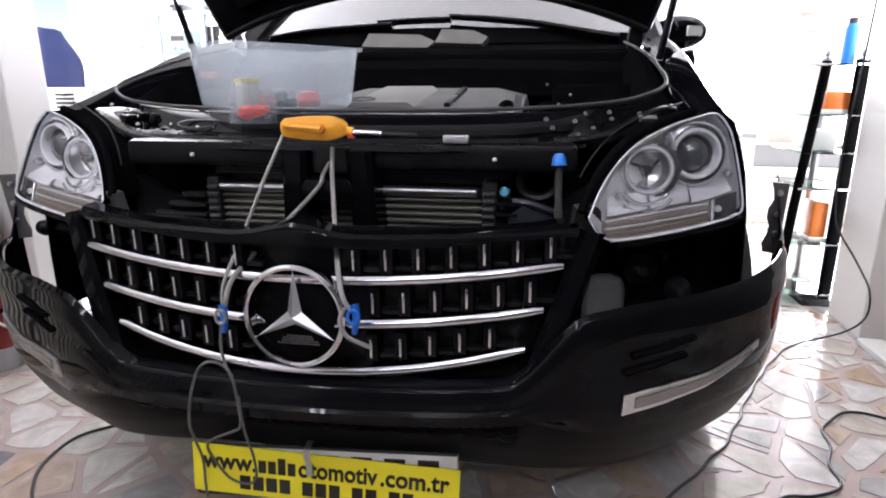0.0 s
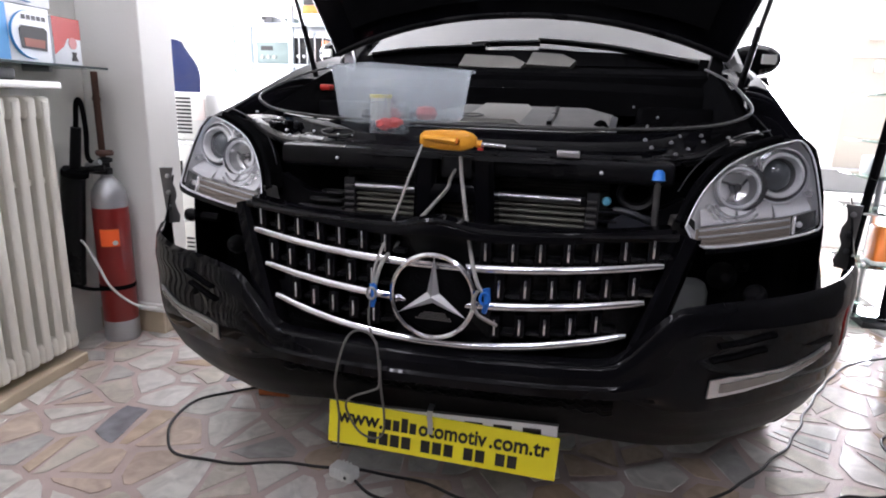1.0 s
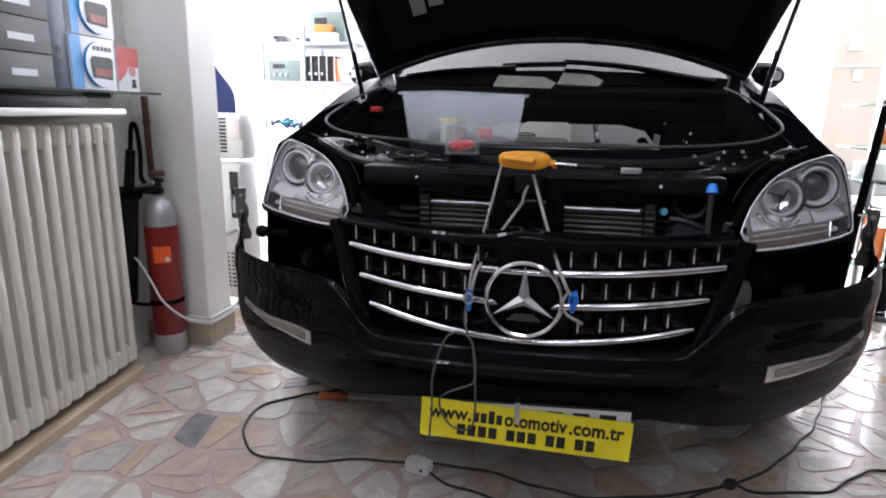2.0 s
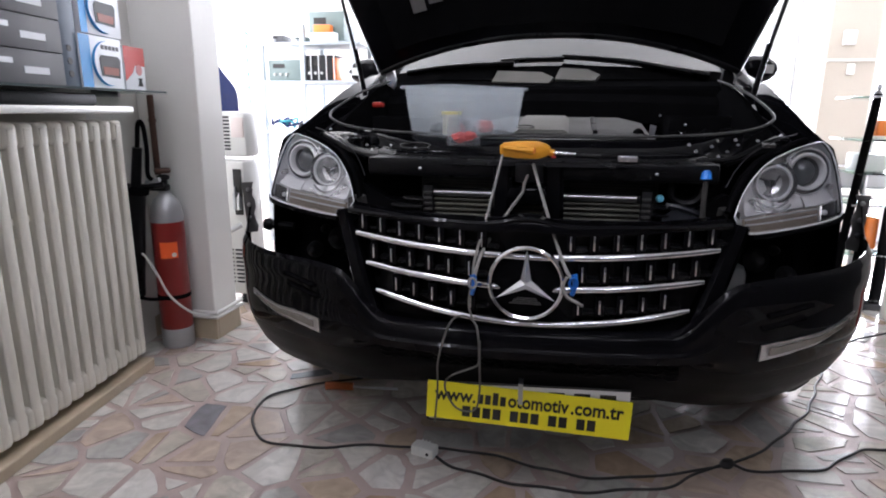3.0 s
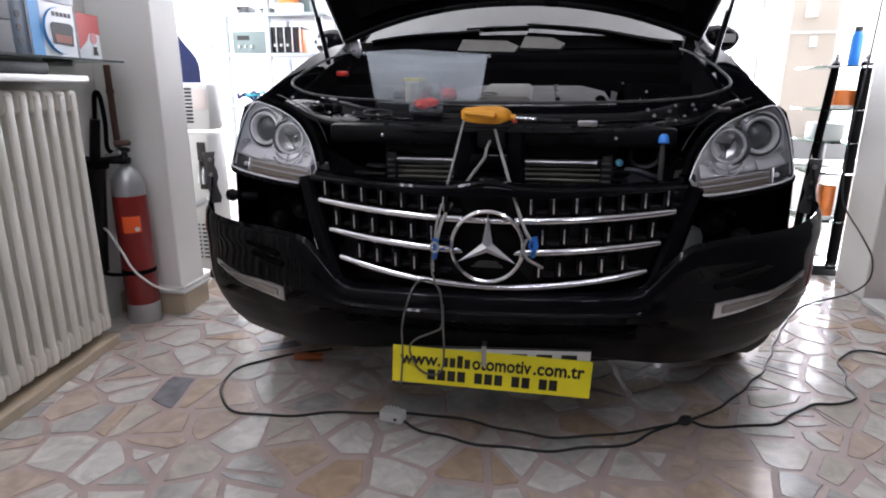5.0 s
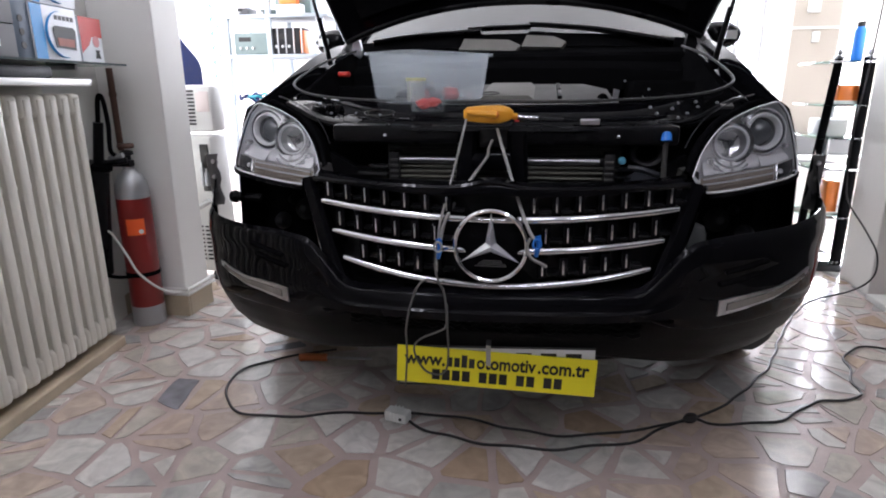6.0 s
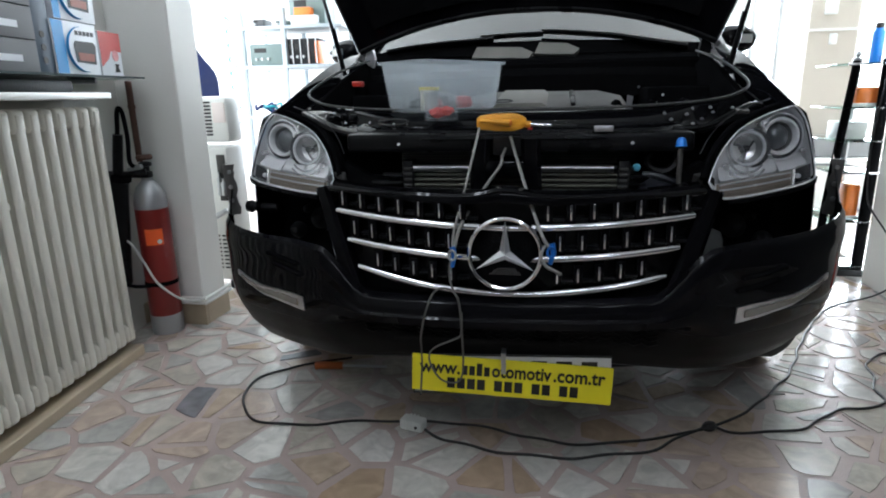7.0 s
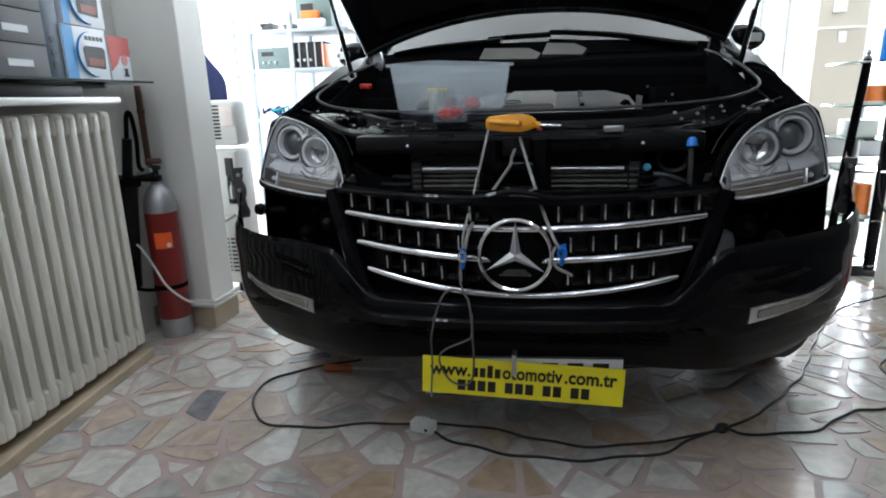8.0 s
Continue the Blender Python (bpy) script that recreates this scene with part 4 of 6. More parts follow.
part("bay_seal", rod(seal, 0.0042, 8, 6), mat("worn_rubber_seal", (0.055, 0.055, 0.053), 0.55, 0, 0.3, 20), car, "worn grey rubber seal round the engine bay")
part("bay_tray", boxed(-0.62, 0.62, 0.52, 1.16, 0.55, 0.60, 0.01), M_MATTE, car, "black floor of the engine bay")
part("bay_front", boxed(-0.62, 0.62, 0.455, 0.475, 0.58, 0.945, 0.005), M_MATTE, car)
part("bulkhead", boxed(-0.66, 0.66, 1.13, 1.16, 0.55, 1.13, 0.005), M_MATTE, car, "black bulkhead")
# cowl with its ledges
rows = []
for x in np.linspace(-0.68, 0.68, 29):
    b = 0.06 * (x / 0.68) ** 2
    rows.append([(x, 1.05, 1.00), (x, 1.06, 1.082 - b * 0.3), (x, 1.10, 1.108 - b * 0.3), (x, 1.14, 1.112 - b * 0.2), (x, 1.16, 1.14), (x, 1.20, 1.150), (x, 1.27 + b, 1.165), (x, 1.31 + b, 1.19)])
cowl = part("cowl", grid(rows, 0.004), M_MATTE, car, "black plastic cowl below the windscreen", sharp=25)
# engine cover and neighbours
M_PALEP = mat("pale_dusty_plastic", (0.20, 0.195, 0.175), 0.55, 0, 0.15, 14, 0.2, 200)
cover = part("engine_cover", prism([(-0.30, 0.0), (0.30, 0.0), (0.285, 0.055), (0.20, 0.075), (-0.20, 0.075), (-0.285, 0.055)], 0.40, pose(0.06, 0.58, 0.898, 7)), M_GREYP, car, "dusty grey plastic engine cover")
part("cover_plate", prism([(-0.07, 0), (0.11, 0), (0.09, 0.014), (-0.05, 0.014)], 0.34, pose(-0.02, 0.59, 0.972, 7)), M_PALEP, cover, "paler raised plate")
part("cover_emblem", spin([(0.026, 0), (0.028, 0.003), (0.031, 0.003), (0.033, 0)], 28, pose(-0.055, 0.63, 0.992, 7)), M_GREYP, cover)
part("cover_rail", boxed(0.16, 0.175, 0.0, 0.32, 0.074, 0.086, 0.003, pose(0.0, 0.60, 0.900, 7)), M_BLACK, cover)
random.seed(7)
for x0, x1, y0, y1, z0, z1 in ((0.42, 0.66, 0.86, 1.1, 0.80, 1.03), (0.44, 0.60, 0.68, 0.83, 0.78, 0.95), (-0.66, -0.42, 0.86, 1.1, 0.80, 1.02), (-0.62, -0.46, 0.68, 0.84, 0.76, 0.94), (0.32, 0.40, 0.72, 0.95, 0.80, 0.955), (-0.36, -0.20, 0.98, 1.1, 0.8, 1.0)):
    part("bay_unit", boxed(x0, x1, y0, y1, z0, z1, 0.018), M_MATTE, car, "black plastic unit in the engine bay")
for k in range(16):
    x, y = random.uniform(0.28, 0.64), random.uniform(0.62, 0.95)
    pts = [(x, y, 0.90), (x + random.uniform(-0.06, 0.06), y + random.uniform(-0.04, 0.04), 0.965 + random.uniform(0, 0.025)), (x + random.uniform(-0.12, 0.12), y + random.uniform(-0.05, 0.08), 0.95), (x + random.uniform(-0.14, 0.14), y + random.uniform(0, 0.1), 0.90)]
    part("hose", rod(pts, random.uniform(0.006, 0.014), 8, 5), M_MATTE, car)
for k in range(10):
    x, y = random.uniform(-0.66, -0.45), random.uniform(0.62, 0.95)
    pts = [(x, y, 0.90), (x + random.uniform(-0.04, 0.06), y, 0.96), (x + random.uniform(0.02, 0.12), y + random.uniform(-0.05, 0.08), 0.94)]
    part("hose", rod(pts, random.uniform(0.006, 0.014), 8, 5), M_MATTE, car)
part("dipstick_bracket", prism([(-0.012, 0), (0.016, 0), (0.010, 0.02), (0.014, 0.045), (-0.004, 0.05), (-0.006, 0.02)], 0.006, pose(0.335, 0.60, 0.955)), M_ALU, car, "bright metal bracket")
for k in range(7):
    part("bright_fitting", spin([(0, 0.006), (0.003, 0.005), (0.0045, 0)], 8, pose(random.uniform(0.36, 0.66), random.uniform(0.62, 1.0), random.uniform(0.96, 1.03), random.uniform(0, 60))), M_ALU, car)
part("red_terminal", boxed(-0.655, -0.615, 0.88, 0.92, 1.052, 1.072, 0.006), M_RED, car, "small red terminal cover")
for side in (-1, 1):
    hinge = part("bonnet_hinge", prism([(-0.02, 0), (0.02, 0), (0.028, 0.05), (0.012, 0.10), (-0.012, 0.10), (-0.02, 0.05)], 0.012, pose(side * 0.665, 1.16, 1.12, 0, 0, 20 * side)), M_ALU if side < 0 else M_BLACK, car, "bonnet hinge bracket")
    part("gas_strut", rod([(side * 0.715, 0.98, 1.10), (side * 0.735, 0.93, 1.27)], 0.010, 10, 0), M_BLACK, car, "black gas strut holding the bonnet")
    part("strut_rod", rod([(side * 0.735, 0.93, 1.26), (side * 0.78, 0.84, 1.56)], 0.0065, 8, 0), M_DARK, car)

# open bonnet, seen from its underside
HA = radians(60)
hood_rows = []
for j in range(15):
    v = j / 14
    row = []
    for i in range(33):
        u = i / 16 - 1
        half = lerp([(0, 0.70), (0.3, 0.79), (0.7, 0.79), (1, 0.66)], v)
        x = u * half
        arc = 0.13 * (1 - abs(u) ** 2.2) * (1 - v)
        d = v * 1.08 + arc
        crown = 0.05 * (1 - u * u) + 0.03 * math.sin(math.pi * v)
        row.append((x, 1.16 - d * math.cos(HA) + crown * math.sin(HA), 1.205 + d * math.sin(HA) + crown * math.cos(HA)))
    hood_rows.append(row)
bonnet = part("bonnet", grid(hood_rows, 0.02), M_PAINT, car, "open black bonnet seen from underneath")
edge = [Vector(p) + Vector((0, -0.012, -0.012)) for p in hood_rows[0]]
part("bonnet_rear_lip", rod(edge, 0.012, 8, 2), M_BLACK, bonnet)
for side in (-1, 1):
    part("bonnet_side_lip", rod([Vector(r[0 if side < 0 else -1]) + Vector((0, -0.01, -0.006)) for r in hood_rows], 0.011, 8, 2), M_BLACK, bonnet)


def hood_at(u, v, off):
    half = lerp([(0, 0.70), (0.3, 0.79), (0.7, 0.79), (1, 0.66)], v)
    arc = 0.13 * (1 - abs(u) ** 2.2) * (1 - v)
    d = v * 1.08 + arc
    crown = 0.05 * (1 - u * u) + 0.03 * math.sin(math.pi * v) - off
    return Vector((u * half, 1.16 - d * math.cos(HA) + crown * math.sin(HA), 1.205 + d * math.sin(HA) + crown * math.cos(HA)))


rows = [[hood_at(u, v, 0.035 + 0.012 * math.sin(u * 9) ** 2) for u in np.linspace(-0.86, 0.86, 25)] for v in np.linspace(0.06, 0.92, 12)]
part("bonnet_liner", grid(rows, 0.004), M_MATTE, bonnet, "dull black sound-proofing liner")
for u0, u1, v0, v1 in ((-0.70, -0.63, 0.17, 0.24), (-0.61, -0.54, 0.19, 0.27)):
    part("bonnet_label", grid([[hood_at(u, v, 0.055) for u in np.linspace(u0, u1, 4)] for v in np.linspace(v0, v1, 4)], 0.001), M_STEEL, bonnet, "small pale label under the bonnet")

# windscreen, wipers, cabin
def screen_at(u, v):
    y0 = 1.27 + 0.10 * u * u
    return Vector((u * (0.74 - 0.10 * v), y0 + 0.86 * v + 0.04 * v * v, 1.165 + 0.58 * v))


screen = part("windscreen", grid([[screen_at(u, v) for u in np.linspace(-1, 1, 25)] for v in np.linspace(0, 1, 9)], 0.005), M_GLASS, car, "dusty windscreen reflecting the ceiling")
screen.visible_shadow = False
part("screen_border", grid([[screen_at(u, v * (0.105 - 0.05 * u * u)) + Vector((0, -0.006, 0.007)) for u in np.linspace(-0.97, 0.97, 25)] for v in (0.0, 0.5, 1.0)], 0.002), M_MATTE, screen, "black border along the foot of the screen")
for pts, r in (([(0.86, 0.02), (0.66, 0.07), (0.46, 0.12), (0.22, 0.155), (0.06, 0.172)], (0.024, 0.010)), ([(0.07, 0.150), (-0.13, 0.146), (-0.30, 0.136)], (0.014, 0.014)), ([(-0.22, 0.118), (-0.50, 0.105), (-0.69, 0.09), (-0.88, 0.06)], (0.016, 0.010))):
    wiper = part("wiper_arm", rod([screen_at(u, v) + Vector((0, -0.03, 0.012)) for u, v in pts], r, 8, 5, 0.6), M_BLACK, car, "black wiper arm on the windscreen")
    part("wiper_blade", rod([screen_at(u, v) + Vector((0, -0.024, 0.004)) for u, v in pts], 0.007, 6, 5), M_MATTE, wiper)
for x0, x1, y, z, tilt in ((-0.24, 0.015, 1.235, 1.178, 14), (0.02, 0.20, 1.23, 1.188, -6)):
    poly = [(x0, -0.018), (x1 - 0.02, -0.026), (x1, 0.0), (x1 - 0.05, 0.026), (x0 + 0.02, 0.034)]
    part("wiper_cover", prism(poly, 0.03, pose(0, y, z, -30)), M_PALEP, cowl, "flat dusty grey wiper motor cover")

bm = bmesh.new()
box(bm, -0.945, -0.90, 1.56, 4.70, 0.32, 1.16, 0.03)
box(bm, 0.90, 0.945, 1.56, 4.70, 0.32, 1.16, 0.03)
box(bm, -0.93, 0.93, 4.60, 4.76, 0.40, 1.16, 0.04)
box(bm, -0.90, 0.90, 1.35, 4.65, 0.30, 0.40, 0.02)
part("body_shell", bm, M_PAINT, car, "black car body")
part("roof", grid([[(u * (0.64 - 0.05 * abs(v - 0.4)), 2.15 + 2.3 * v, 1.755 + 0.03 * (1 - u * u) - 0.10 * max(0, v - 0.6)) for u in np.linspace(-1, 1, 13)] for v in np.linspace(0, 1, 9)], 0.03), M_PAINT, car, "black roof panel")
for side in (-1, 1):
    part("windscreen_pillar", rod([(side * 0.77, 1.34, 1.15), (side * 0.70, 1.80, 1.48), (side * 0.63, 2.18, 1.76)], 0.032, 8, 4), M_PAINT, car)
    part("door_pillar", rod([(side * 0.88, 2.75, 1.12), (side * 0.66, 2.80, 1.76)], 0.035, 8, 0), M_PAINT, car)
    part("rear_pillar", rod([(side * 0.88, 4.5, 1.12), (side * 0.62, 4.2, 1.72)], 0.06, 8, 0), M_PAINT, car)
    sg = part("side_glass", grid([[(side * (0.90 - 0.24 * v), y, 1.15 + 0.58 * v) for y in np.linspace(1.75 + 0.4 * v, 4.4 - 0.2 * v, 9)] for v in (0, 0.5, 1)], 0.004), M_GLASS, car)
    sg.visible_shadow = False
    housing = part("door_mirror", spin([(0, 0.07), (0.055, 0.06), (0.085, 0.03), (0.092, 0.0), (0.085, -0.03), (0.06, -0.045), (0, -0.05)], 24, pose(side * 0.93 - 0.025, 1.74, 1.235, 90) @ Matrix.Diagonal((1.15, 0.72, 0.9, 1))), M_PAINT, car, "black door mirror with a clear repeater")
    part("repeater", prism([(-0.03, -0.018), (0.03, -0.018), (0.035, 0.0), (0.03, 0.018), (-0.03, 0.018)], 0.01, pose(side * 0.975 - 0.025, 1.675, 1.235, 0, 0, side * 25)), M_WHITEP, housing)
    part("mirror_arm", rod([(side * 0.85, 1.76, 1.18), (side * 0.90, 1.75, 1.20)], 0.025, 8, 0), M_BLACK, housing)
part("dashboard", grid([[(x, y, 1.10 + 0.06 * math.sin((y - 1.35) * 3)) for x in np.linspace(-0.72, 0.72, 9)] for y in np.linspace(1.33, 1.95, 7)], 0.03), M_MATTE, car, "dark dashboard")
for side in (-1, 1):
    part("seat_back", boxed(side * 0.16, side * 0.62, 2.65, 2.80, 0.6, 1.42, 0.06), M_MATTE, car)
for side in (-1, 1):
    for y in (1.04, 3.95):
        m = pose(side * 0.83, y, 0.372, 0, 90, 0)
        wheel = part("wheel", spin([(0.0, -0.02), (0.10, -0.02), (0.20, -0.06), (0.235, -0.10), (0.235, 0.10), (0.20, 0.09), (0.1, 0.08), (0, 0.08)], 32, m), M_ALU, car, "alloy wheel")
        part("tyre", spin([(0.23, -0.12), (0.30, -0.135), (0.352, -0.125), (0.370, -0.10), (0.372, 0), (0.370, 0.10), (0.352, 0.125), (0.30, 0.135), (0.23, 0.12)], 40, m), M_TYRE, wheel, "black tyre")
part("underbody", boxed(-0.66, 0.66, 0.55, 4.5, 0.26, 0.34, 0.01), M_MATTE, car, "dark underbody")
part("lower_guard", grid([[(x, 0.16 + 0.5 * v + 0.15 * (x / 0.6) ** 2, 0.285 - 0.02 * v) for x in np.linspace(-0.6, 0.6, 11)] for v in (0, 0.5, 1)], 0.004), M_BLACK, car)
part("lower_lip", rod([(x, 0.15 + 0.33 * x * x, 0.305) for x in np.linspace(-0.44, 0.44, 12)], 0.004, 6, 2), M_ALU, car, "scuffed grey lower lip")

# ---- sign and number plate on the bumper ----
plate = thing("number_plate", (0.02, 0.062, 0.30), "white number plate with dark bars, half hidden behind a yellow sign", "number plate")
m = pose(0.016, 0.072, 0.301, 0, -1.2, 3.5)
body = part("plate_body", boxed(-0.26, 0.26, -0.002, 0.002, -0.056, 0.056, 0.0015, m), M_PLATE, plate)
part("plate_rim", rod([m @ Vector(p) for p in ((-0.259, -0.003, -0.055), (0.259, -0.003, -0.055), (0.259, -0.003, 0.055), (-0.259, -0.003, 0.055), (-0.259, -0.003, -0.055))], 0.003, 6, 0), M_INK, plate, "black plate edge")
for k in range(7):
    part("plate_bar", boxed(-0.20 + k * 0.064, -0.16 + k * 0.064, -0.0035, -0.002, -0.035, 0.040, 0, m), M_INK, plate)

sign = thing("advertising_sign", (0.02, 0.055, 0.30), "bright yellow sign board with black lettering taped to the bumper", "sign")
X = Vector((0.521, 0.032, -0.024)).normalized()
Z = Vector((-0.002, 0.003, 0.102)).normalized()
N = Z.cross(X).normalized()
Z = X.cross(N).normalized()
SM = Matrix(((X.x, N.x, Z.x, -0.240), (X.y, N.y, Z.y, 0.047), (X.z, N.z, Z.z, 0.357), (0, 0, 0, 1)))
part("board", boxed(0, 0.522, 0, 0.003, -0.104, 0, 0.001, SM), M_YELLOW, sign, "yellow board", smooth=False)


def fitted(text, x0, x1, z0, z1):
    """Lettering stretched into a box on the board."""
    bm = words(text, 0.05, Matrix())
    lo = [min(v.co[k] for v in bm.verts) for k in (0, 2)]
    hi = [max(v.co[k] for v in bm.verts) for k in (0, 2)]
    for v in bm.verts:
        v.co.x = x0 + (v.co.x - lo[0]) / (hi[0] - lo[0]) * (x1 - x0)
        v.co.z = z0 + (v.co.z - lo[1]) / (hi[1] - lo[1]) * (z1 - z0)
        v.co.y -= 0.0008
    bm.transform(SM)
    return bm


part("lettering", fitted("www.", 0.020, 0.128, -0.051, -0.026), M_INK, sign, smooth=False)
part("lettering", fitted("otomotiv", 0.212, 0.366, -0.051, -0.016), M_INK, sign, smooth=False)
part("lettering", fitted(".com.tr", 0.372, 0.503, -0.051, -0.019), M_INK, sign, smooth=False)
for k in range(4):
    x = 0.133 + k * 0.0195
    part("word_bar", boxed(x, x + 0.0145, -0.0018, 0, -0.050, -0.016 if k == 2 else -0.0245, 0, SM), M_INK, sign, smooth=False)
x = 0.095
for k, g in enumerate((0, 0, 0, 0, 1, 0, 0, 1, 0, 1, 0)):
    x += 0.0185 * g
    part("digit_bar", boxed(x, x + 0.0205, -0.0018, 0, -0.090, -0.061, 0, SM), M_INK, sign, smooth=False)
    x += 0.0265
clip = thing("tape_strip", (0.0, 0.04, 0.33), "short strip of silver tape holding the sign", "tape")
part("tape", grid([[(x, y, z) for x in (-0.004, 0.002, 0.008)] for y, z in ((0.036, 0.318), (0.036, 0.345), (0.028, 0.362), (0.030, 0.378), (0.05, 0.384))], 0.0012), M_STEEL, clip)

# ---- yellow tool with a chrome shaft, cords and clips ----
tool = thing("yellow_tool", (-0.02, 0.22, 0.925), "yellow plastic hand tool with chrome shaft lying on the carrier", "tool")
rows = []
for k in range(15):
    f = k / 14
    x = -0.086 + 0.128 * f
    hw = lerp([(0, 0.010), (0.06, 0.017), (0.35, 0.021), (0.75, 0.022), (0.92, 0.016), (1, 0.008)], f)
    hd = lerp([(0, 0.010), (0.06, 0.016), (0.6, 0.020), (0.92, 0.014), (1, 0.007)], f)
    rows.append([(x, 0.215 + hd * math.cos(a), 0.945 + hw * max(-0.93, min(0.93, math.sin(a) * 1.25)) * 1.12) for a in [2 * math.pi * j / 16 for j in range(17)]])
bm = grid(rows)
bmesh.ops.remove_doubles(bm, verts=bm.verts[:], dist=0.0002)
bmesh.ops.holes_fill(bm, edges=bm.edges[:])
tb = part("tool_body", bm, M_TOOL, tool, "yellow moulded body")
part("grip_ridge", rod([(-0.075, 0.197, 0.950), (-0.03, 0.193, 0.947), (0.0, 0.194, 0.944)], (0.005, 0.010), 8, 4), M_TOOL, tb)
part("knob", spin([(0, 0.008), (0.007, 0.007), (0.009, 0)], 12, pose(-0.002, 0.196, 0.944, 90)), mat("orange_tool_knob", (0.72, 0.20, 0.02), 0.4), tb)
part("tool_tip", rod([(0.040, 0.217, 0.940), (0.052, 0.219, 0.938)], 0.009, 10, 0), M_TOOL, tb)
part("shaft", rod([(0.045, 0.218, 0.938), (0.105, 0.230, 0.934)], 0.006, 12, 0), M_CHROME, tool, "chrome shaft")
part("thin_shaft", rod([(0.10, 0.229, 0.934), (0.17, 0.243, 0.931)], 0.004, 10, 0), M_DARK, tool)
part("red_button", boxed(0.046, 0.058, 0.206, 0.216, 0.926, 0.931, 0.001), M_RED, tool)

cord = thing("tie_rope", (-0.1, 0.02, 0.29), "thin grey rope tied from the carrier down over the grille", "rope")
for name, pts, r in (("cord_left", [(-0.078, 0.196, 0.932), (-0.088, 0.13, 0.86), (-0.105, 0.06, 0.765), (-0.117, 0.012, 0.70), (-0.121, 0.006, 0.655)], 0.0036),
                     ("cord_middle", [(-0.004, 0.285, 0.90), (-0.022, 0.25, 0.855), (-0.026, 0.232, 0.832), (-0.055, 0.18, 0.79), (-0.085, 0.10, 0.745), (-0.105, 0.02, 0.705), (-0.115, 0.003, 0.66)], 0.0048),
                     ("cord_right", [(-0.001, 0.248, 0.905), (0.018, 0.19, 0.86), (0.050, 0.105, 0.785), (0.080, 0.03, 0.72), (0.098, 0.0, 0.685), (0.112, 0.0, 0.665)], 0.0048),
                     ("cord_end", [(0.100, -0.004, 0.672), (0.092, -0.006, 0.650), (0.102, -0.006, 0.625), (0.125, 0.0, 0.610), (0.138, 0.01, 0.600)], 0.0042),
                     ("cord_drop", [(-0.120, 0.006, 0.66), (-0.127, 0.004, 0.62), (-0.128, 0.0, 0.585), (-0.118, -0.008, 0.555), (-0.105, -0.012, 0.53), (-0.099, -0.013, 0.48), (-0.101, -0.010, 0.44), (-0.120, -0.008, 0.425), (-0.165, 0.0, 0.40), (-0.188, 0.018, 0.37), (-0.188, 0.036, 0.33), (-0.165, 0.042, 0.29), (-0.13, 0.043, 0.280), (-0.108, 0.040, 0.30), (-0.100, 0.022, 0.36), (-0.098, -0.004, 0.43), (-0.098, -0.012, 0.50)], 0.0032),
                     ("cord_loop", [(-0.105, -0.011, 0.535), (-0.122, -0.012, 0.557), (-0.150, -0.011, 0.560), (-0.172, -0.011, 0.540), (-0.190, -0.012, 0.49), (-0.203, -0.006, 0.43), (-0.207, 0.012, 0.385), (-0.212, 0.034, 0.33), (-0.218, 0.042, 0.27), (-0.222, 0.05, 0.235)], 0.0032)):
    low = name in ("cord_drop", "cord_loop")
    part(name, rod(pts, 0.0026 if low else r * 0.9, 8, 6), M_DKROPE if low else M_ROPE, cord)
for k, (x, y, z) in enumerate(((-0.120, 0.004, 0.640), (0.115, 0.002, 0.655))):
    hook = thing("blue_clip", (x, y, z), "small blue plastic clip hooked on the grille", "clip", "blue clips on the grille")
    part("clip_body", rod([(x, y, z + 0.022), (x + 0.004, y - 0.004, z), (x - 0.002, y, z - 0.028)], (0.008, 0.005), 8, 3), M_BLUE, hook)
    part("clip_ring", rod([(x + 0.009 * math.cos(a), y - 0.009, z + 0.003 + 0.012 * math.sin(a)) for a in [i * math.pi / 5 for i in range(11)]], 0.003, 8, 2), M_STEEL if k == 0 else M_BLUE, hook)

# ---- milky plastic tub with its contents ----
tub = thing("plastic_tub", (-0.23, 0.52, 0.972), "milky clear plastic tub with small parts standing on the engine", "tub")
TM = pose(-0.230, 0.520, 0.966, 0, 0, 55.2)
bm = bmesh.new()
rings = []
for hx, hy, z, rr in ((0.150, 0.078, 0.004, 0.02), (0.152, 0.080, 0.0, 0.02), (0.160, 0.088, 0.02, 0.02), (0.174, 0.100, 0.138, 0.022), (0.184, 0.109, 0.140, 0.024), (0.184, 0.109, 0.148, 0.024), (0.174, 0.100, 0.148, 0.022), (0.171, 0.098, 0.138, 0.022), (0.157, 0.085, 0.02, 0.02), (0.150, 0.078, 0.0045, 0.02)):
    ring_v = []
    for qx, qy, a0 in ((1, 1, 0), (-1, 1, 90), (-1, -1, 180), (1, -1, 270)):
        for a in (0, 30, 60, 90):
            t = radians(a0 + a)
            ring_v.append(bm.verts.new(TM @ Vector((qx * (hx - rr) + rr * math.cos(t), qy * (hy - rr) + rr * math.sin(t), z))))
    rings.append(ring_v)
n = len(rings[0])
for a, b in zip(rings[1:], rings[2:]):
    for k in range(n):
        bm.faces.new((a[k], a[(k + 1) % n], b[(k + 1) % n], b[k]))
bm.faces.new(rings[1][::-1])
bm.faces.new(rings[-1])
part("tub_body", bm, M_TUB, tub, "milky see-through tub", sharp=60)
for sx, sy in ((1, 0), (-1, 0)):
    part("moulded_panel", rod([TM @ Vector(p) for p in ((sx * 0.05, -0.097, 0.03), (sx * 0.05, -0.101, 0.09), (sx * 0.13, -0.101, 0.09), (sx * 0.13, -0.097, 0.03))], 0.0022, 6, 0), M_TUB, tub)
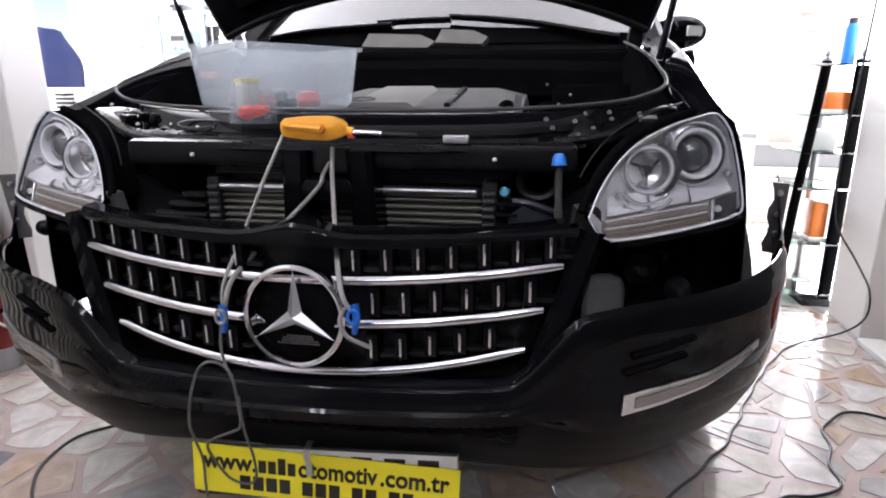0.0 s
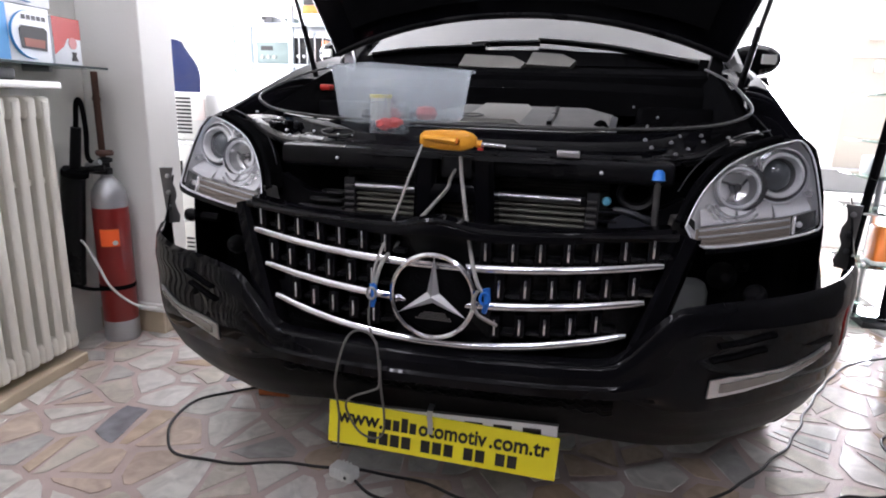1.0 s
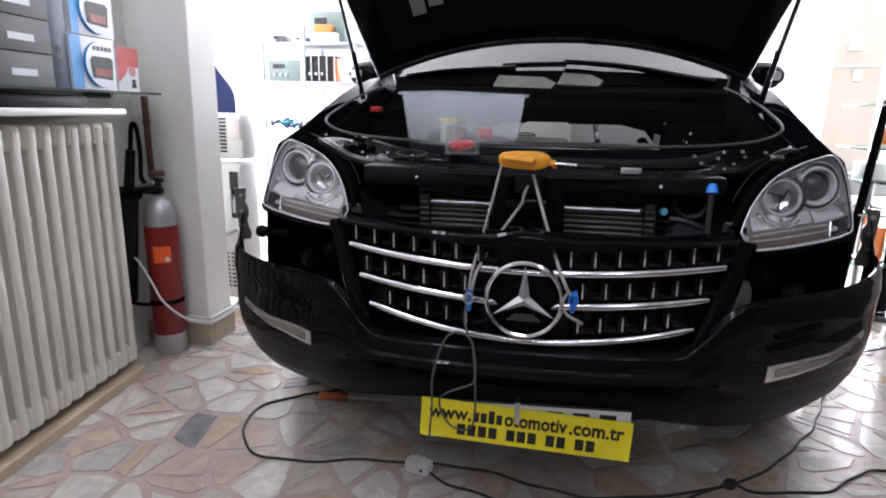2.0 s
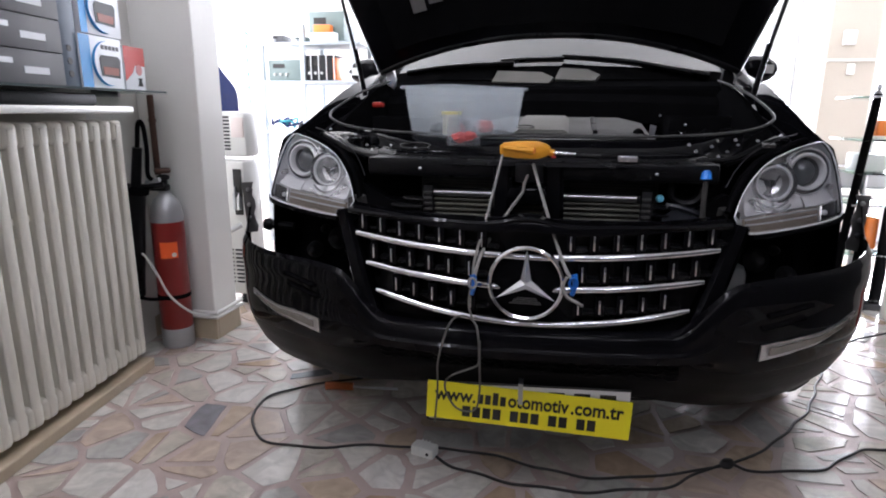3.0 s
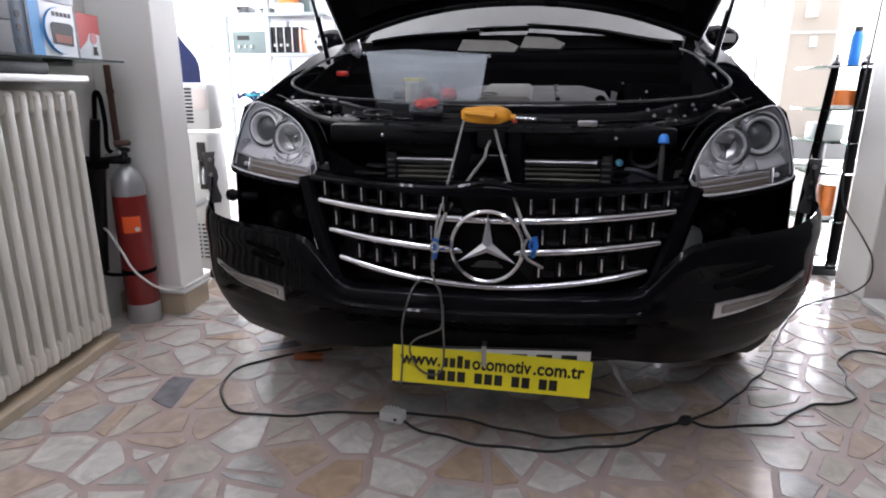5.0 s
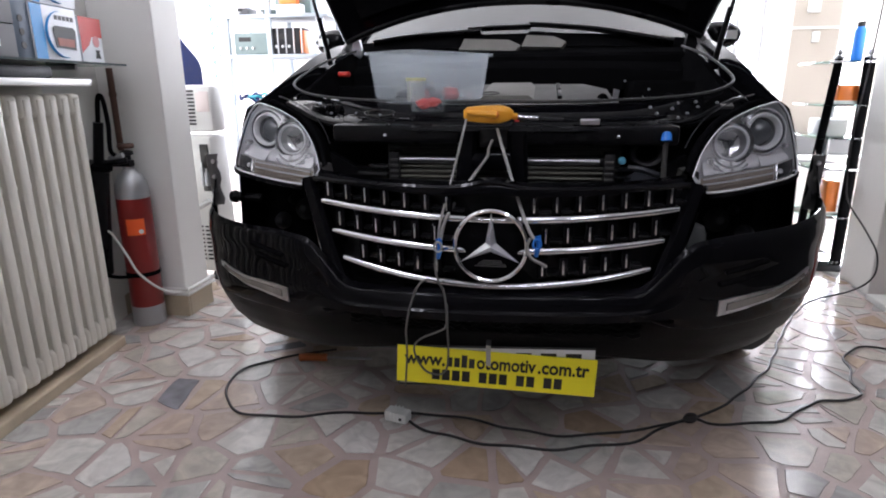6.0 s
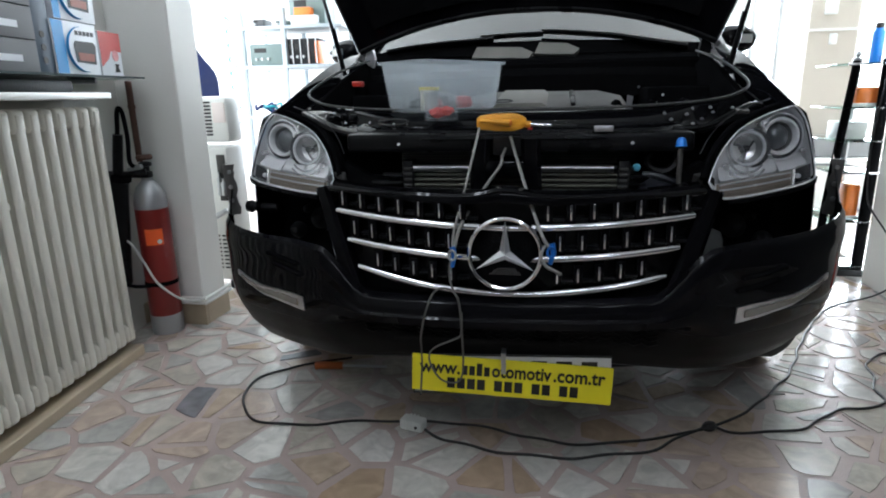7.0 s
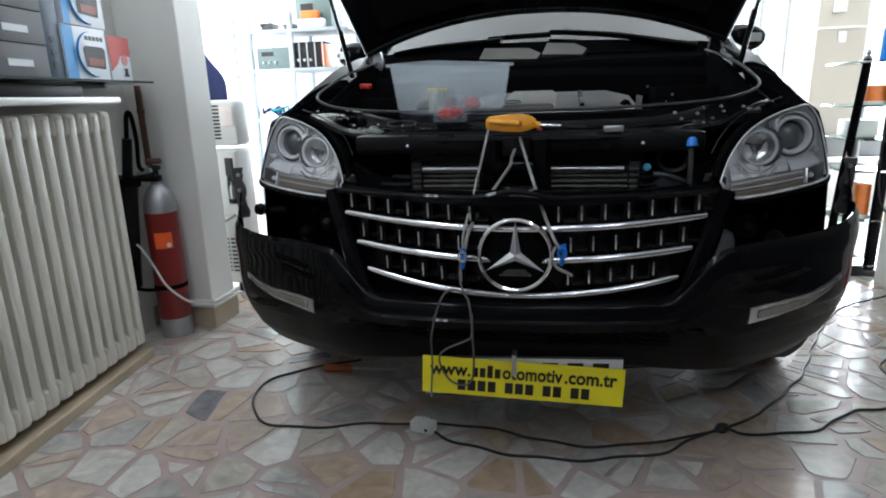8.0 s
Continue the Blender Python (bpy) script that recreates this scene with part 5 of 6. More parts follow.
can = thing("small_carton", tuple(TM @ Vector((-0.10, -0.02, 0.006))), "small cream carton with a yellow top in the tub", "carton")
part("carton", boxed(-0.125, -0.085, -0.062, -0.025, 0.006, 0.065, 0.003, TM), mat("cream_card", (0.62, 0.58, 0.42), 0.6), can)
part("carton_top", boxed(-0.127, -0.083, -0.064, -0.023, 0.065, 0.074, 0.002, TM), mat("yellow_card", (0.80, 0.66, 0.05), 0.5), can)
cb = thing("clear_box", (-0.20, 0.335, 0.946), "small clear plastic box with red parts standing against the tub", "box")
bm = bmesh.new()
for x0, x1, y0, y1, z0, z1 in ((-0.247, -0.157, 0.310, 0.312, 0.948, 1.024), (-0.247, -0.157, 0.346, 0.348, 0.948, 1.024), (-0.247, -0.245, 0.312, 0.346, 0.948, 1.024), (-0.159, -0.157, 0.312, 0.346, 0.948, 1.024), (-0.247, -0.157, 0.310, 0.348, 0.946, 0.948)):
    box(bm, x0, x1, y0, y1, z0, z1)
part("box_shell", bm, milky_mat("clear_plastic", (0.78, 0.84, 0.90), 0.10), cb, smooth=False)
for x, z, r, mm, lb in ((-0.215, 0.968, 0.020, M_RED, "red plastic part in the clear box"), (-0.186, 0.972, 0.018, M_RED, "red plastic part in the clear box"), (-0.172, 0.962, 0.013, M_DARK, "black plastic part in the clear box"), (-0.228, 0.958, 0.010, M_DARK, "black plastic part in the clear box")):
    t = thing("boxed_part", (x, 0.329, z - r * 0.7), lb, "small part", "small parts in the clear box")
    bm = bmesh.new()
    bmesh.ops.create_icosphere(bm, subdivisions=3, radius=1.0)
    for v in bm.verts:
        d = 1 + 0.35 * noise.noise(v.co * 2.1 + Vector((x * 40, 0, 0)))
        v.co = Vector((x + 1.15 * r * v.co.x * d, 0.329 + 0.6 * r * v.co.y * d, z + 0.75 * r * v.co.z * d))
    part("lump", bm, mm, t)
random.seed(3)
for k in range(7):
    x, y = random.uniform(-0.09, 0.11), random.uniform(-0.06, 0.05)
    c = TM @ Vector((x, y, 0.008))
    red = k in (0, 4)
    bit = thing("small_part", tuple(c), "small red plastic part lying in the tub" if red else "small black plastic part lying in the tub", "small part", "small parts in the tub")
    h = random.uniform(0.022, 0.05)
    bm = spin([(0, 0), (0.020, 0.002), (0.026, h * 0.4), (0.019, h * 0.9), (0, h)], 14, TM @ pose(x, y, 0.008, 0, 0, k * 40) @ Matrix.Diagonal((1.3, 0.9, 1, 1)))
    part("small_part_body", bm, M_RED if red else M_DARK, bit)

# ---- cables on the floor ----
def wavy(pts, amp):
    """Lets a lying cable wander a little between its bends."""
    ps = smooth_path(pts, 4)
    return [Vector((p[0] + amp * math.sin(17 * p[0] + 29 * p[1]), p[1] + amp * math.sin(31 * p[0] - 11 * p[1] + 1.0), p[2])) for p in ps]


ca = thing("extension_cable", (0.2, 0.3, 0), "black extension cable looping over the marble floor", "cable")
part("cable_loop", rod(wavy([(-0.66, 0.72, 0.006), (-0.773, 0.655, 0.006), (-0.864, 0.598, 0.006), (-0.939, 0.517, 0.006), (-0.952, 0.402, 0.006), (-0.898, 0.29, 0.006), (-0.799, 0.212, 0.006), (-0.648, 0.215, 0.006), (-0.477, 0.262, 0.006), (-0.332, 0.284, 0.006), (-0.188, 0.296, 0.006), (-0.06, 0.283, 0.006), (0.065, 0.25, 0.006), (0.217, 0.237, 0.006), (0.404, 0.293, 0.006), (0.601, 0.378, 0.012),
                        (0.781, 0.545, 0.006), (0.90, 0.70, 0.006), (0.972, 0.806, 0.006), (1.04, 0.94, 0.006), (1.108, 1.085, 0.006), (1.263, 1.362, 0.006), (1.446, 1.60, 0.006), (1.63, 1.665, 0.036), (1.70, 1.64, 0.12), (1.712, 1.66, 0.22), (1.715, 1.76, 0.30), (1.70, 1.91, 0.385), (1.69, 1.99, 0.50), (1.69, 2.02, 0.8), (1.70, 1.98, 1.2), (1.72, 1.95, 2.4)], 0.004), 0.0043, 8, 2), M_CABLE, ca)
part("cable_plug_side", rod(wavy([(-0.262, 0.232, 0.014), (-0.20, 0.205, 0.006), (-0.098, 0.176, 0.006), (0.071, 0.156, 0.006), (0.232, 0.176, 0.006), (0.396, 0.232, 0.006), (0.52, 0.325, 0.006), (0.601, 0.375, 0.018), (0.66, 0.375, 0.008), (0.733, 0.375, 0.006), (0.82, 0.405, 0.006), (0.903, 0.443, 0.006), (0.98, 0.51, 0.006), (1.05, 0.566, 0.006), (1.14, 0.595, 0.006), (1.205, 0.642, 0.006), (1.225, 0.73, 0.006), (1.26, 0.84, 0.006), (1.29, 0.94, 0.006), (1.356, 1.02, 0.006), (1.456, 1.055, 0.006), (1.54, 1.02, 0.006), (1.66, 0.95, 0.006)], 0.006), 0.0043, 8, 2), M_CABLE, ca)
knot = spin([(0, -0.016), (0.014, -0.012), (0.020, 0), (0.014, 0.012), (0, 0.016)], 14, pose(0.604, 0.377, 0.018, 0, 0, 30) @ Matrix.Diagonal((1.3, 0.9, 0.9, 1)))
part("knot", knot, M_CABLE, ca, "knotted crossing of the cables")
PM = pose(-0.298, 0.256, 0, 0, 0, -14)
plug = part("plug_socket", boxed(-0.040, 0.038, -0.022, 0.022, 0.001, 0.036, 0.007, PM), M_WHITEP, ca, "white plastic socket block")
for x in (-0.02, -0.008, 0.004):
    part("socket_rib", boxed(x, x + 0.004, -0.0235, 0.0235, 0.004, 0.0375, 0, PM), M_WHITEP, plug)
part("socket_hole", spin([(0, 0), (0.005, 0), (0.005, 0.002), (0, 0.002)], 10, PM @ pose(0.018, -0.022, 0.018, 90)), M_INK, plug)
driver = thing("screwdriver", (-0.7, 0.62, 0.0), "screwdriver with an orange handle lying under the bumper", "screwdriver")
part("handle", rod([(-0.769, 0.605, 0.016), (-0.74, 0.609, 0.018), (-0.665, 0.621, 0.016)], 0.015, 10, 3), mat("brown_orange_handle", (0.42, 0.11, 0.02), 0.4), driver, "orange handle")
part("shank", rod([(-0.665, 0.621, 0.016), (-0.50, 0.655, 0.006)], 0.005, 8, 0), M_STEEL, driver, "steel shank")

# ---- along the radiator wall (slightly turned against the car) ----
WM = pose(-1.77, 0.985, 0, 0, 0, 7.4)


def wp(x, y, z):
    return WM @ Vector((x, y, z))


rad = thing("radiator", tuple(wp(0.1, -1.4, 0)), "cream enamelled column radiator standing against the wall", "radiator", turn=7.4)
bm = bmesh.new()
box(bm, 0.154, 0.170, -0.0165, 0.0165, 0.075, 0.985, 0.0065)
box(bm, 0.060, 0.154, -0.0090, 0.0090, 0.10, 0.93, 0)
box(bm, 0.030, 0.060, -0.0310, 0.0310, 0.075, 0.985, 0.004)
box(bm, 0.035, 0.166, -0.0305, 0.0305, 0.925, 1.0, 0.014)
box(bm, 0.035, 0.166, -0.0305, 0.0305, 0.07, 0.145, 0.014)
box(bm, 0.125, 0.140, -0.0316, 0.0316, 0.70, 0.722, 0.004)
bmesh.ops.recalc_face_normals(bm, faces=bm.faces[:])
for f in bm.faces:
    f.smooth = True
for e in bm.edges:
    if len(e.link_faces) == 2 and e.calc_face_angle(0) > radians(50):
        e.smooth = False
column_mesh = bpy.data.meshes.new("column")
bm.to_mesh(column_mesh)
bm.free()
column_mesh.materials.append(M_RAD)
for k in range(30):
    ob = new("column", column_mesh)
    ob.parent = rad
    ob.matrix_basis = rad.matrix_basis.inverted() @ WM @ pose(0, -0.405 - k * 0.0635, 0)
for z in (0.12, 0.96):
    part("joint_pipe", rod([wp(0.10, -0.37, z), wp(0.10, -2.3, z)], 0.020, 8, 0), M_RAD, rad)
structure("wall_panel_radiator", boxed(-0.02, 0.012, -4.2, -0.005, 0, ZC, 0, WM), M_WALLG, "greyish painted plaster behind the radiator", "wall")
structure("trim_kerb", boxed(0.012, 0.186, -2.6, -0.365, 0, 0.042, 0.006, WM), M_SKIRT, "beige stone kerb under the radiator", "kerb")
board = thing("radiator_board", tuple(wp(0.1, -1.3, 1.03)), "white marble board on top of the radiator", "shelf board", turn=7.4)
part("board", boxed(0.012, 0.232, -2.5, -0.395, 1.026, 1.050, 0.006, WM), M_SILL, board)
part("board_bracket", boxed(0.05, 0.08, -2.2, -0.45, 1.0, 1.026, 0, WM), M_RAD, board)
shelf = thing("glass_shelf", tuple(wp(0.1, -1.0, 1.11)), "green-edged glass shelf carrying boxed car radios", "glass shelf", turn=7.4)
pane = part("shelf_pane", boxed(0.012, 0.215, -2.3, -0.125, 1.102, 1.110, 0.001, WM), M_SHELFG, shelf, "clear glass pane")
part("shelf_edge", boxed(0.215, 0.2165, -2.3, -0.125, 1.102, 1.110, 0, WM), mat("dark_glass_edge", (0.06, 0.08, 0.08), 0.2), shelf, "dark glass edge")
for y in (-0.30, -1.2):
    part("shelf_bracket", boxed(0.012, 0.12, y - 0.008, y + 0.008, 1.085, 1.102, 0.002, WM), M_STEEL, shelf)
random.seed(5)
for k in range(5):
    z = 1.1102 + k * 0.098
    dx = random.uniform(-0.006, 0.006)
    bx = thing("grey_carton", tuple(wp(0.1, -0.86, z)), "dark grey car audio carton stacked on the glass shelf", "carton", "grey cartons on the shelf", 7.4)
    cb = part("carton_body", boxed(0.03 + dx, 0.195 + dx, -1.08, -0.69, z, z + 0.096, 0.003, WM), M_BOXGREY, bx)
    part("pale_bar", boxed(0.195 + dx, 0.1962 + dx, -0.86, -0.76, z + 0.03, z + 0.05, 0, WM), M_BOXWHITE, cb)
    part("dim_bar", boxed(0.195 + dx, 0.1962 + dx, -1.04, -0.90, z + 0.055, z + 0.07, 0, WM), M_STEEL, cb)
side_box = thing("blue_grey_carton", tuple(wp(0.1, -0.65, 1.11)), "dark blue-grey carton with small round pictures", "carton", turn=7.4)
sb = part("carton_body", boxed(0.03, 0.185, -0.685, -0.60, 1.1102, 1.42, 0.003, WM), mat("slate_carton", (0.07, 0.10, 0.14), 0.5), side_box)
for z in (1.15, 1.19, 1.23):
    part("round_print", spin([(0, 0), (0.011, 0), (0.011, 0.001), (0, 0.001)], 16, WM @ pose(0.186, -0.645, z, 0, 90, 0)), M_INK, sb)
for lev in (0, 1):
    z = 1.1102 + lev * 0.176
    bx = thing("radio_carton", tuple(wp(0.1, -0.48, z)), "blue and white carton with a car radio printed on it", "carton", "radio cartons on the shelf", 7.4)
    cb = part("carton_body", boxed(0.03, 0.19, -0.60 + 0.02 * lev, -0.368 + 0.012 * lev, z, z + 0.174, 0.003, WM), M_BOXWHITE, bx, "white carton")
    part("blue_band", boxed(0.19, 0.1910, -0.60 + 0.02 * lev, -0.545, z + 0.002, z + 0.172, 0, WM), M_BOXBLUE, cb)
    part("blue_arc", rod([wp(0.1906, -0.455 + 0.085 * math.cos(a), z + 0.085 + 0.075 * math.sin(a)) for a in [radians(d) for d in range(95, 290, 15)]], (0.006, 0.012), 6, 3, 0.1), M_BOXBLUE, cb)
    rd = part("printed_radio", prism([(-0.055, -0.03), (0.05, -0.035), (0.058, 0.03), (0.045, 0.04), (-0.05, 0.04), (-0.06, 0.028)], 0.001, WM @ pose(0.1925, -0.442, z + 0.072, 0, 0, 90)), M_INK, cb, "dark printed radio")
    part("printed_screen", prism([(-0.042, -0.022), (0.04, -0.024), (0.044, 0.002), (-0.044, 0.004)], 0.001, WM @ pose(0.1935, -0.442, z + 0.070, 0, 0, 90)), mat("dull_red_print", (0.28, 0.07, 0.04), 0.5), rd)
    for j in range(5):
        part("print_bar", boxed(0.19, 0.1912, -0.485 + j * 0.021, -0.470 + j * 0.021, z + 0.132, z + 0.146, 0, WM), M_BOXGREY, cb)
bx = thing("red_carton", tuple(wp(0.1, -0.285, 1.11)), "small red and white carton with a gadget printed on it", "carton", turn=7.4)
cb = part("carton_body", boxed(0.06, 0.19, -0.358, -0.225, 1.1102, 1.268, 0.003, WM), M_BOXWHITE, bx, "white carton")
part("red_panel", boxed(0.19, 0.191, -0.358, -0.225, 1.20, 1.268, 0, WM), M_BOXRED, cb)
part("red_side", prism([(-0.066, -0.03), (-0.02, 0.0), (0.0, 0.03), (-0.066, 0.03)], 0.001, WM @ pose(0.1922, -0.292, 1.172, 0, 0, 90)), M_BOXRED, cb)
pg = part("printed_gadget", spin([(0, 0), (0.020, 0), (0.020, 0.001), (0, 0.001)], 18, WM @ pose(0.191, -0.268, 1.185, 0, 90, 0)), mat("pink_print", (0.60, 0.25, 0.25), 0.5), cb)
part("gadget_foot", prism([(-0.016, 0), (0.016, 0), (0.008, 0.02), (0.013, 0.03), (-0.013, 0.03), (-0.008, 0.02)], 0.001, WM @ pose(0.1925, -0.265, 1.125, 0, 0, 90)), M_INK, cb)
tray = thing("dark_tray", tuple(wp(0.1, -0.7, 1.05)), "dark shallow tray on the radiator board", "tray", turn=7.4)
part("tray_body", boxed(0.06, 0.18, -0.95, -0.52, 1.0502, 1.092, 0.012, WM), M_DARK, tray)

ext = thing("fire_extinguisher", (-1.598, 0.89, 0), "tall red fire extinguisher with silver top and bottom, black horn", "extinguisher")
c = (-1.598, 0.89)
part("cylinder", spin([(0.0665, 0.088), (0.0675, 0.092), (0.0675, 0.565), (0.0665, 0.57)], 36, pose(*c, 0)), M_EXT, ext, "red enamelled cylinder")
part("top_dome", spin([(0.0668, 0.568), (0.067, 0.59), (0.062, 0.63), (0.048, 0.662), (0.030, 0.682), (0.022, 0.69), (0.022, 0.70), (0, 0.70)], 36, pose(*c, 0)), M_EXTG, ext, "silver dome")
part("foot_ring", spin([(0, 0.0), (0.065, 0.0), (0.0682, 0.006), (0.0682, 0.089), (0.0668, 0.09)], 36, pose(*c, 0)), M_EXTG, ext, "silver foot")
valve = part("valve", spin([(0, 0.70), (0.020, 0.70), (0.022, 0.715), (0.015, 0.72), (0.015, 0.745), (0.026, 0.75), (0.026, 0.762), (0.014, 0.767), (0, 0.768)], 18, pose(*c, 0)), M_DARK, ext, "dark brass valve")
part("valve_wheel", spin([(0.0, 0.775), (0.03, 0.775), (0.034, 0.785), (0.03, 0.795), (0.0, 0.793)], 18, pose(*c, 0)), M_PIPE, valve)
part("valve_arm", boxed(c[0] - 0.09, c[0] + 0.03, c[1] - 0.03, c[1] + 0.005, 0.70, 0.728, 0.006), M_BLACK, valve, "black valve lever")
part("hose", rod([(-1.655, 0.85, 0.715), (-1.672, 0.82, 0.74), (-1.668, 0.82, 0.80), (-1.65, 0.82, 0.90), (-1.640, 0.82, 0.97), (-1.627, 0.82, 0.99), (-1.614, 0.82, 0.965), (-1.612, 0.825, 0.87), (-1.622, 0.83, 0.77), (-1.61, 0.86, 0.745)], 0.009, 10, 6), M_MATTE, ext, "black rubber hose")
part("hose_grip", rod([(-1.676, 0.818, 0.725), (-1.664, 0.818, 0.80), (-1.650, 0.818, 0.885)], (0.021, 0.019), 12, 2), M_BLACK, ext, "black hand grip")
part("valve_lever", rod([(-1.70, 0.80, 0.715), (-1.64, 0.83, 0.72), (-1.575, 0.86, 0.728)], (0.010, 0.013), 8, 3), M_BLACK, valve, "black lever")
part("valve_nut", rod([(-1.645, 0.845, 0.735), (-1.585, 0.85, 0.752)], 0.011, 8, 0), M_EXTG, valve, "worn metal outlet")
part("horn", rod([(-1.662, 0.800, 0.712), (-1.672, 0.798, 0.68), (-1.690, 0.796, 0.50), (-1.708, 0.796, 0.33), (-1.715, 0.80, 0.25)], (0.046, 0.034), 18, 4), M_BLACK, ext, "black discharge horn")
part("horn_rim", rod([(-1.659, 0.800, 0.72), (-1.664, 0.80, 0.70)], 0.049, 18, 0), M_MATTE, ext)
part("horn_strap", rod([(-1.712, 0.765, 0.26), (-1.66, 0.80, 0.235), (-1.60, 0.82, 0.235)], 0.008, 6, 3), M_MATTE, ext)
part("strap", spin([(0.0685, 0.228), (0.0695, 0.23), (0.0695, 0.245), (0.0685, 0.247)], 36, pose(*c, 0)), M_MATTE, ext, "black strap")
rows = [[(c[0] + 0.0687 * math.cos(a), c[1] + 0.0687 * math.sin(a), z) for a in [radians(d) for d in range(-88, -27, 6)]] for z in (0.415, 0.45, 0.485)]
lb = part("label", grid(rows, 0.0006), M_ORANGE, ext, "orange paper label")
part("label_spot", spin([(0, 0), (0.010, 0), (0.010, 0.001), (0, 0.001)], 14, pose(c[0] + 0.0703 * math.cos(radians(-42)), c[1] + 0.0703 * math.sin(radians(-42)), 0.430, 90, 0, 48)), M_WHITEP, lb)
wc = thing("white_cable", (-1.5, 0.93, 0.1), "thin white cable hanging from the extinguisher to the skirting", "cable")
part("cord", rod([(-1.69, 0.79, 0.45), (-1.645, 0.79, 0.43), (-1.60, 0.80, 0.34), (-1.56, 0.812, 0.25), (-1.51, 0.87, 0.165), (-1.475, 0.94, 0.13), (-1.45, 1.0, 0.125), (-1.444, 1.10, 0.135), (-1.444, 1.168, 0.14)], 0.005, 8, 6), M_WHITEP, wc)
for z in (0.112, 0.135):
    cd = thing("conduit", (-1.44, 1.25, z), "white conduit pipe running along the skirting", "conduit", "conduits at the pillar")
    part("conduit_pipe", rod([(-1.70, 0.958, z), (-1.46, 0.956, z), (-1.445, 0.965, z), (-1.440, 0.99, z), (-1.440, 1.17, z)], 0.008, 8, 3), M_OFFW, cd)
pipe = thing("brown_pipe", (-1.668, 0.945, 0.77), "rusty brown heating pipe on the wall", "pipe")
part("pipe_run", rod([(-1.665, 0.948, 0.76), (-1.668, 0.95, 0.95), (-1.672, 0.955, 1.098)], 0.013, 12, 3), M_PIPE, pipe)
part("pipe_collar", rod([(-1.667, 0.949, 0.985), (-1.667, 0.949, 1.0)], 0.016, 12, 0), M_PIPE, pipe)

# ---- behind the pillar ----
MX, MY = 0.255, -0.45
ma = thing("service_machine", (-1.85, 1.65, 0), "off-white workshop machine with louvres under a navy cloth", "machine")
part("cabinet", boxed(MX + -2.45, MX + -1.80, MY + 1.90, MY + 2.08, 0.06, 0.78, 0.02), M_OFFW, ma, "off-white metal cabinet")
part("upper_body", boxed(MX + -2.45, MX + -1.785, MY + 1.92, MY + 2.06, 0.80, 1.03, 0.02), M_OFFW, ma)
for j in range(10):
    part("louvre", boxed(MX + -1.965, MX + -1.875, MY + 1.914, MY + 1.922, 0.835 + j * 0.018, 0.844 + j * 0.018, 0.002), M_DARK, ma)
part("gauge_panel", boxed(MX + -1.865, MX + -1.795, MY + 1.914, MY + 1.922, 0.90, 1.0, 0.004), mat("pink_panel", (0.66, 0.58, 0.55), 0.5), ma)
part("opening", boxed(MX + -1.86, MX + -1.815, MY + 1.892, MY + 1.902, 0.50, 0.74, 0.004), M_INK, ma, "dark opening with bottles")
part("slot_panel", boxed(MX + -1.945, MX + -1.93, MY + 1.892, MY + 1.902, 0.58, 0.70, 0.002), M_INK, ma)
for x, z, h in ((-1.85, 0.53, 0.12), (-1.828, 0.53, 0.09)):
    part("bottle", spin([(0, 0), (0.012, 0), (0.012, h * 0.7), (0.005, h * 0.85), (0.005, h), (0, h)], 12, pose(MX + x, MY + 1.885, z)), M_STEEL, ma)
part("handle_bar", rod([(-1.67, 1.42, 0.41), (-1.60, 1.37, 0.43), (-1.54, 1.39, 0.46)], 0.014, 10, 4), M_STEEL, ma, "grey handle bar")
for j in range(9):
    for i in range(2):
        part("vent_slot", boxed(MX + -1.93 + i * 0.055, MX + -1.89 + i * 0.055, MY + 1.893, MY + 1.901, 0.13 + j * 0.022, 0.138 + j * 0.022, 0), M_DARK, ma)
for x in (-1.86, -2.38):
    part("castor", spin([(0, -0.015), (0.03, -0.015), (0.03, 0.015), (0, 0.015)], 16, pose(MX + x, MY + 1.95, 0.03, 0, 90, 0)), M_TYRE, ma)
cl = thing("navy_cloth", (-1.85, 1.65, 1.03), "navy blue cloth draped over the top of the machine", "cloth")
rows = []
for j in range(9):
    v = j / 8
    rows.append([(-1.82 + (-0.40 + 0.67 * i / 10) * (1 - 0.62 * v ** 1.5) + 0.008 * math.sin(i * 2.3 + j), 1.48 + 0.10 * v + 0.012 * math.sin(i * 1.7), 1.031 + 0.26 * v - 0.02 * abs(i - 5) / 5 * v) for i in range(11)])
part("cloth", grid(rows, 0.006), M_NAVY, cl)

rack = thing("steel_rack", (-1.9, 3.2, 0), "white steel shelf rack loaded with workshop devices", "rack")
for x in (-2.235, -1.90, -1.50):
    for y in (3.02, 3.40):
        part("post", boxed(x - 0.018, x + 0.018, y - 0.018, y + 0.018, 0, 1.66, 0.003), M_RACK, rack)
for z in (0.40, 0.86, 1.23, 1.51):
    part("shelf", boxed(-2.27, -1.44, 3.0, 3.42, z, z + 0.025, 0.004), M_RACK, rack)
zig = [(-2.285 + (0.028 if k % 2 else -0.028), 2.93, 0.80 + k * 0.05) for k in range(17)]
part("zigzag_wire", rod(zig, 0.006, 6, 0), M_TEAL, rack, "teal zigzag wire")
part("side_bar", boxed(-2.328, -2.314, 2.93, 2.95, 0.0, 1.66, 0.002), M_RACK, rack)


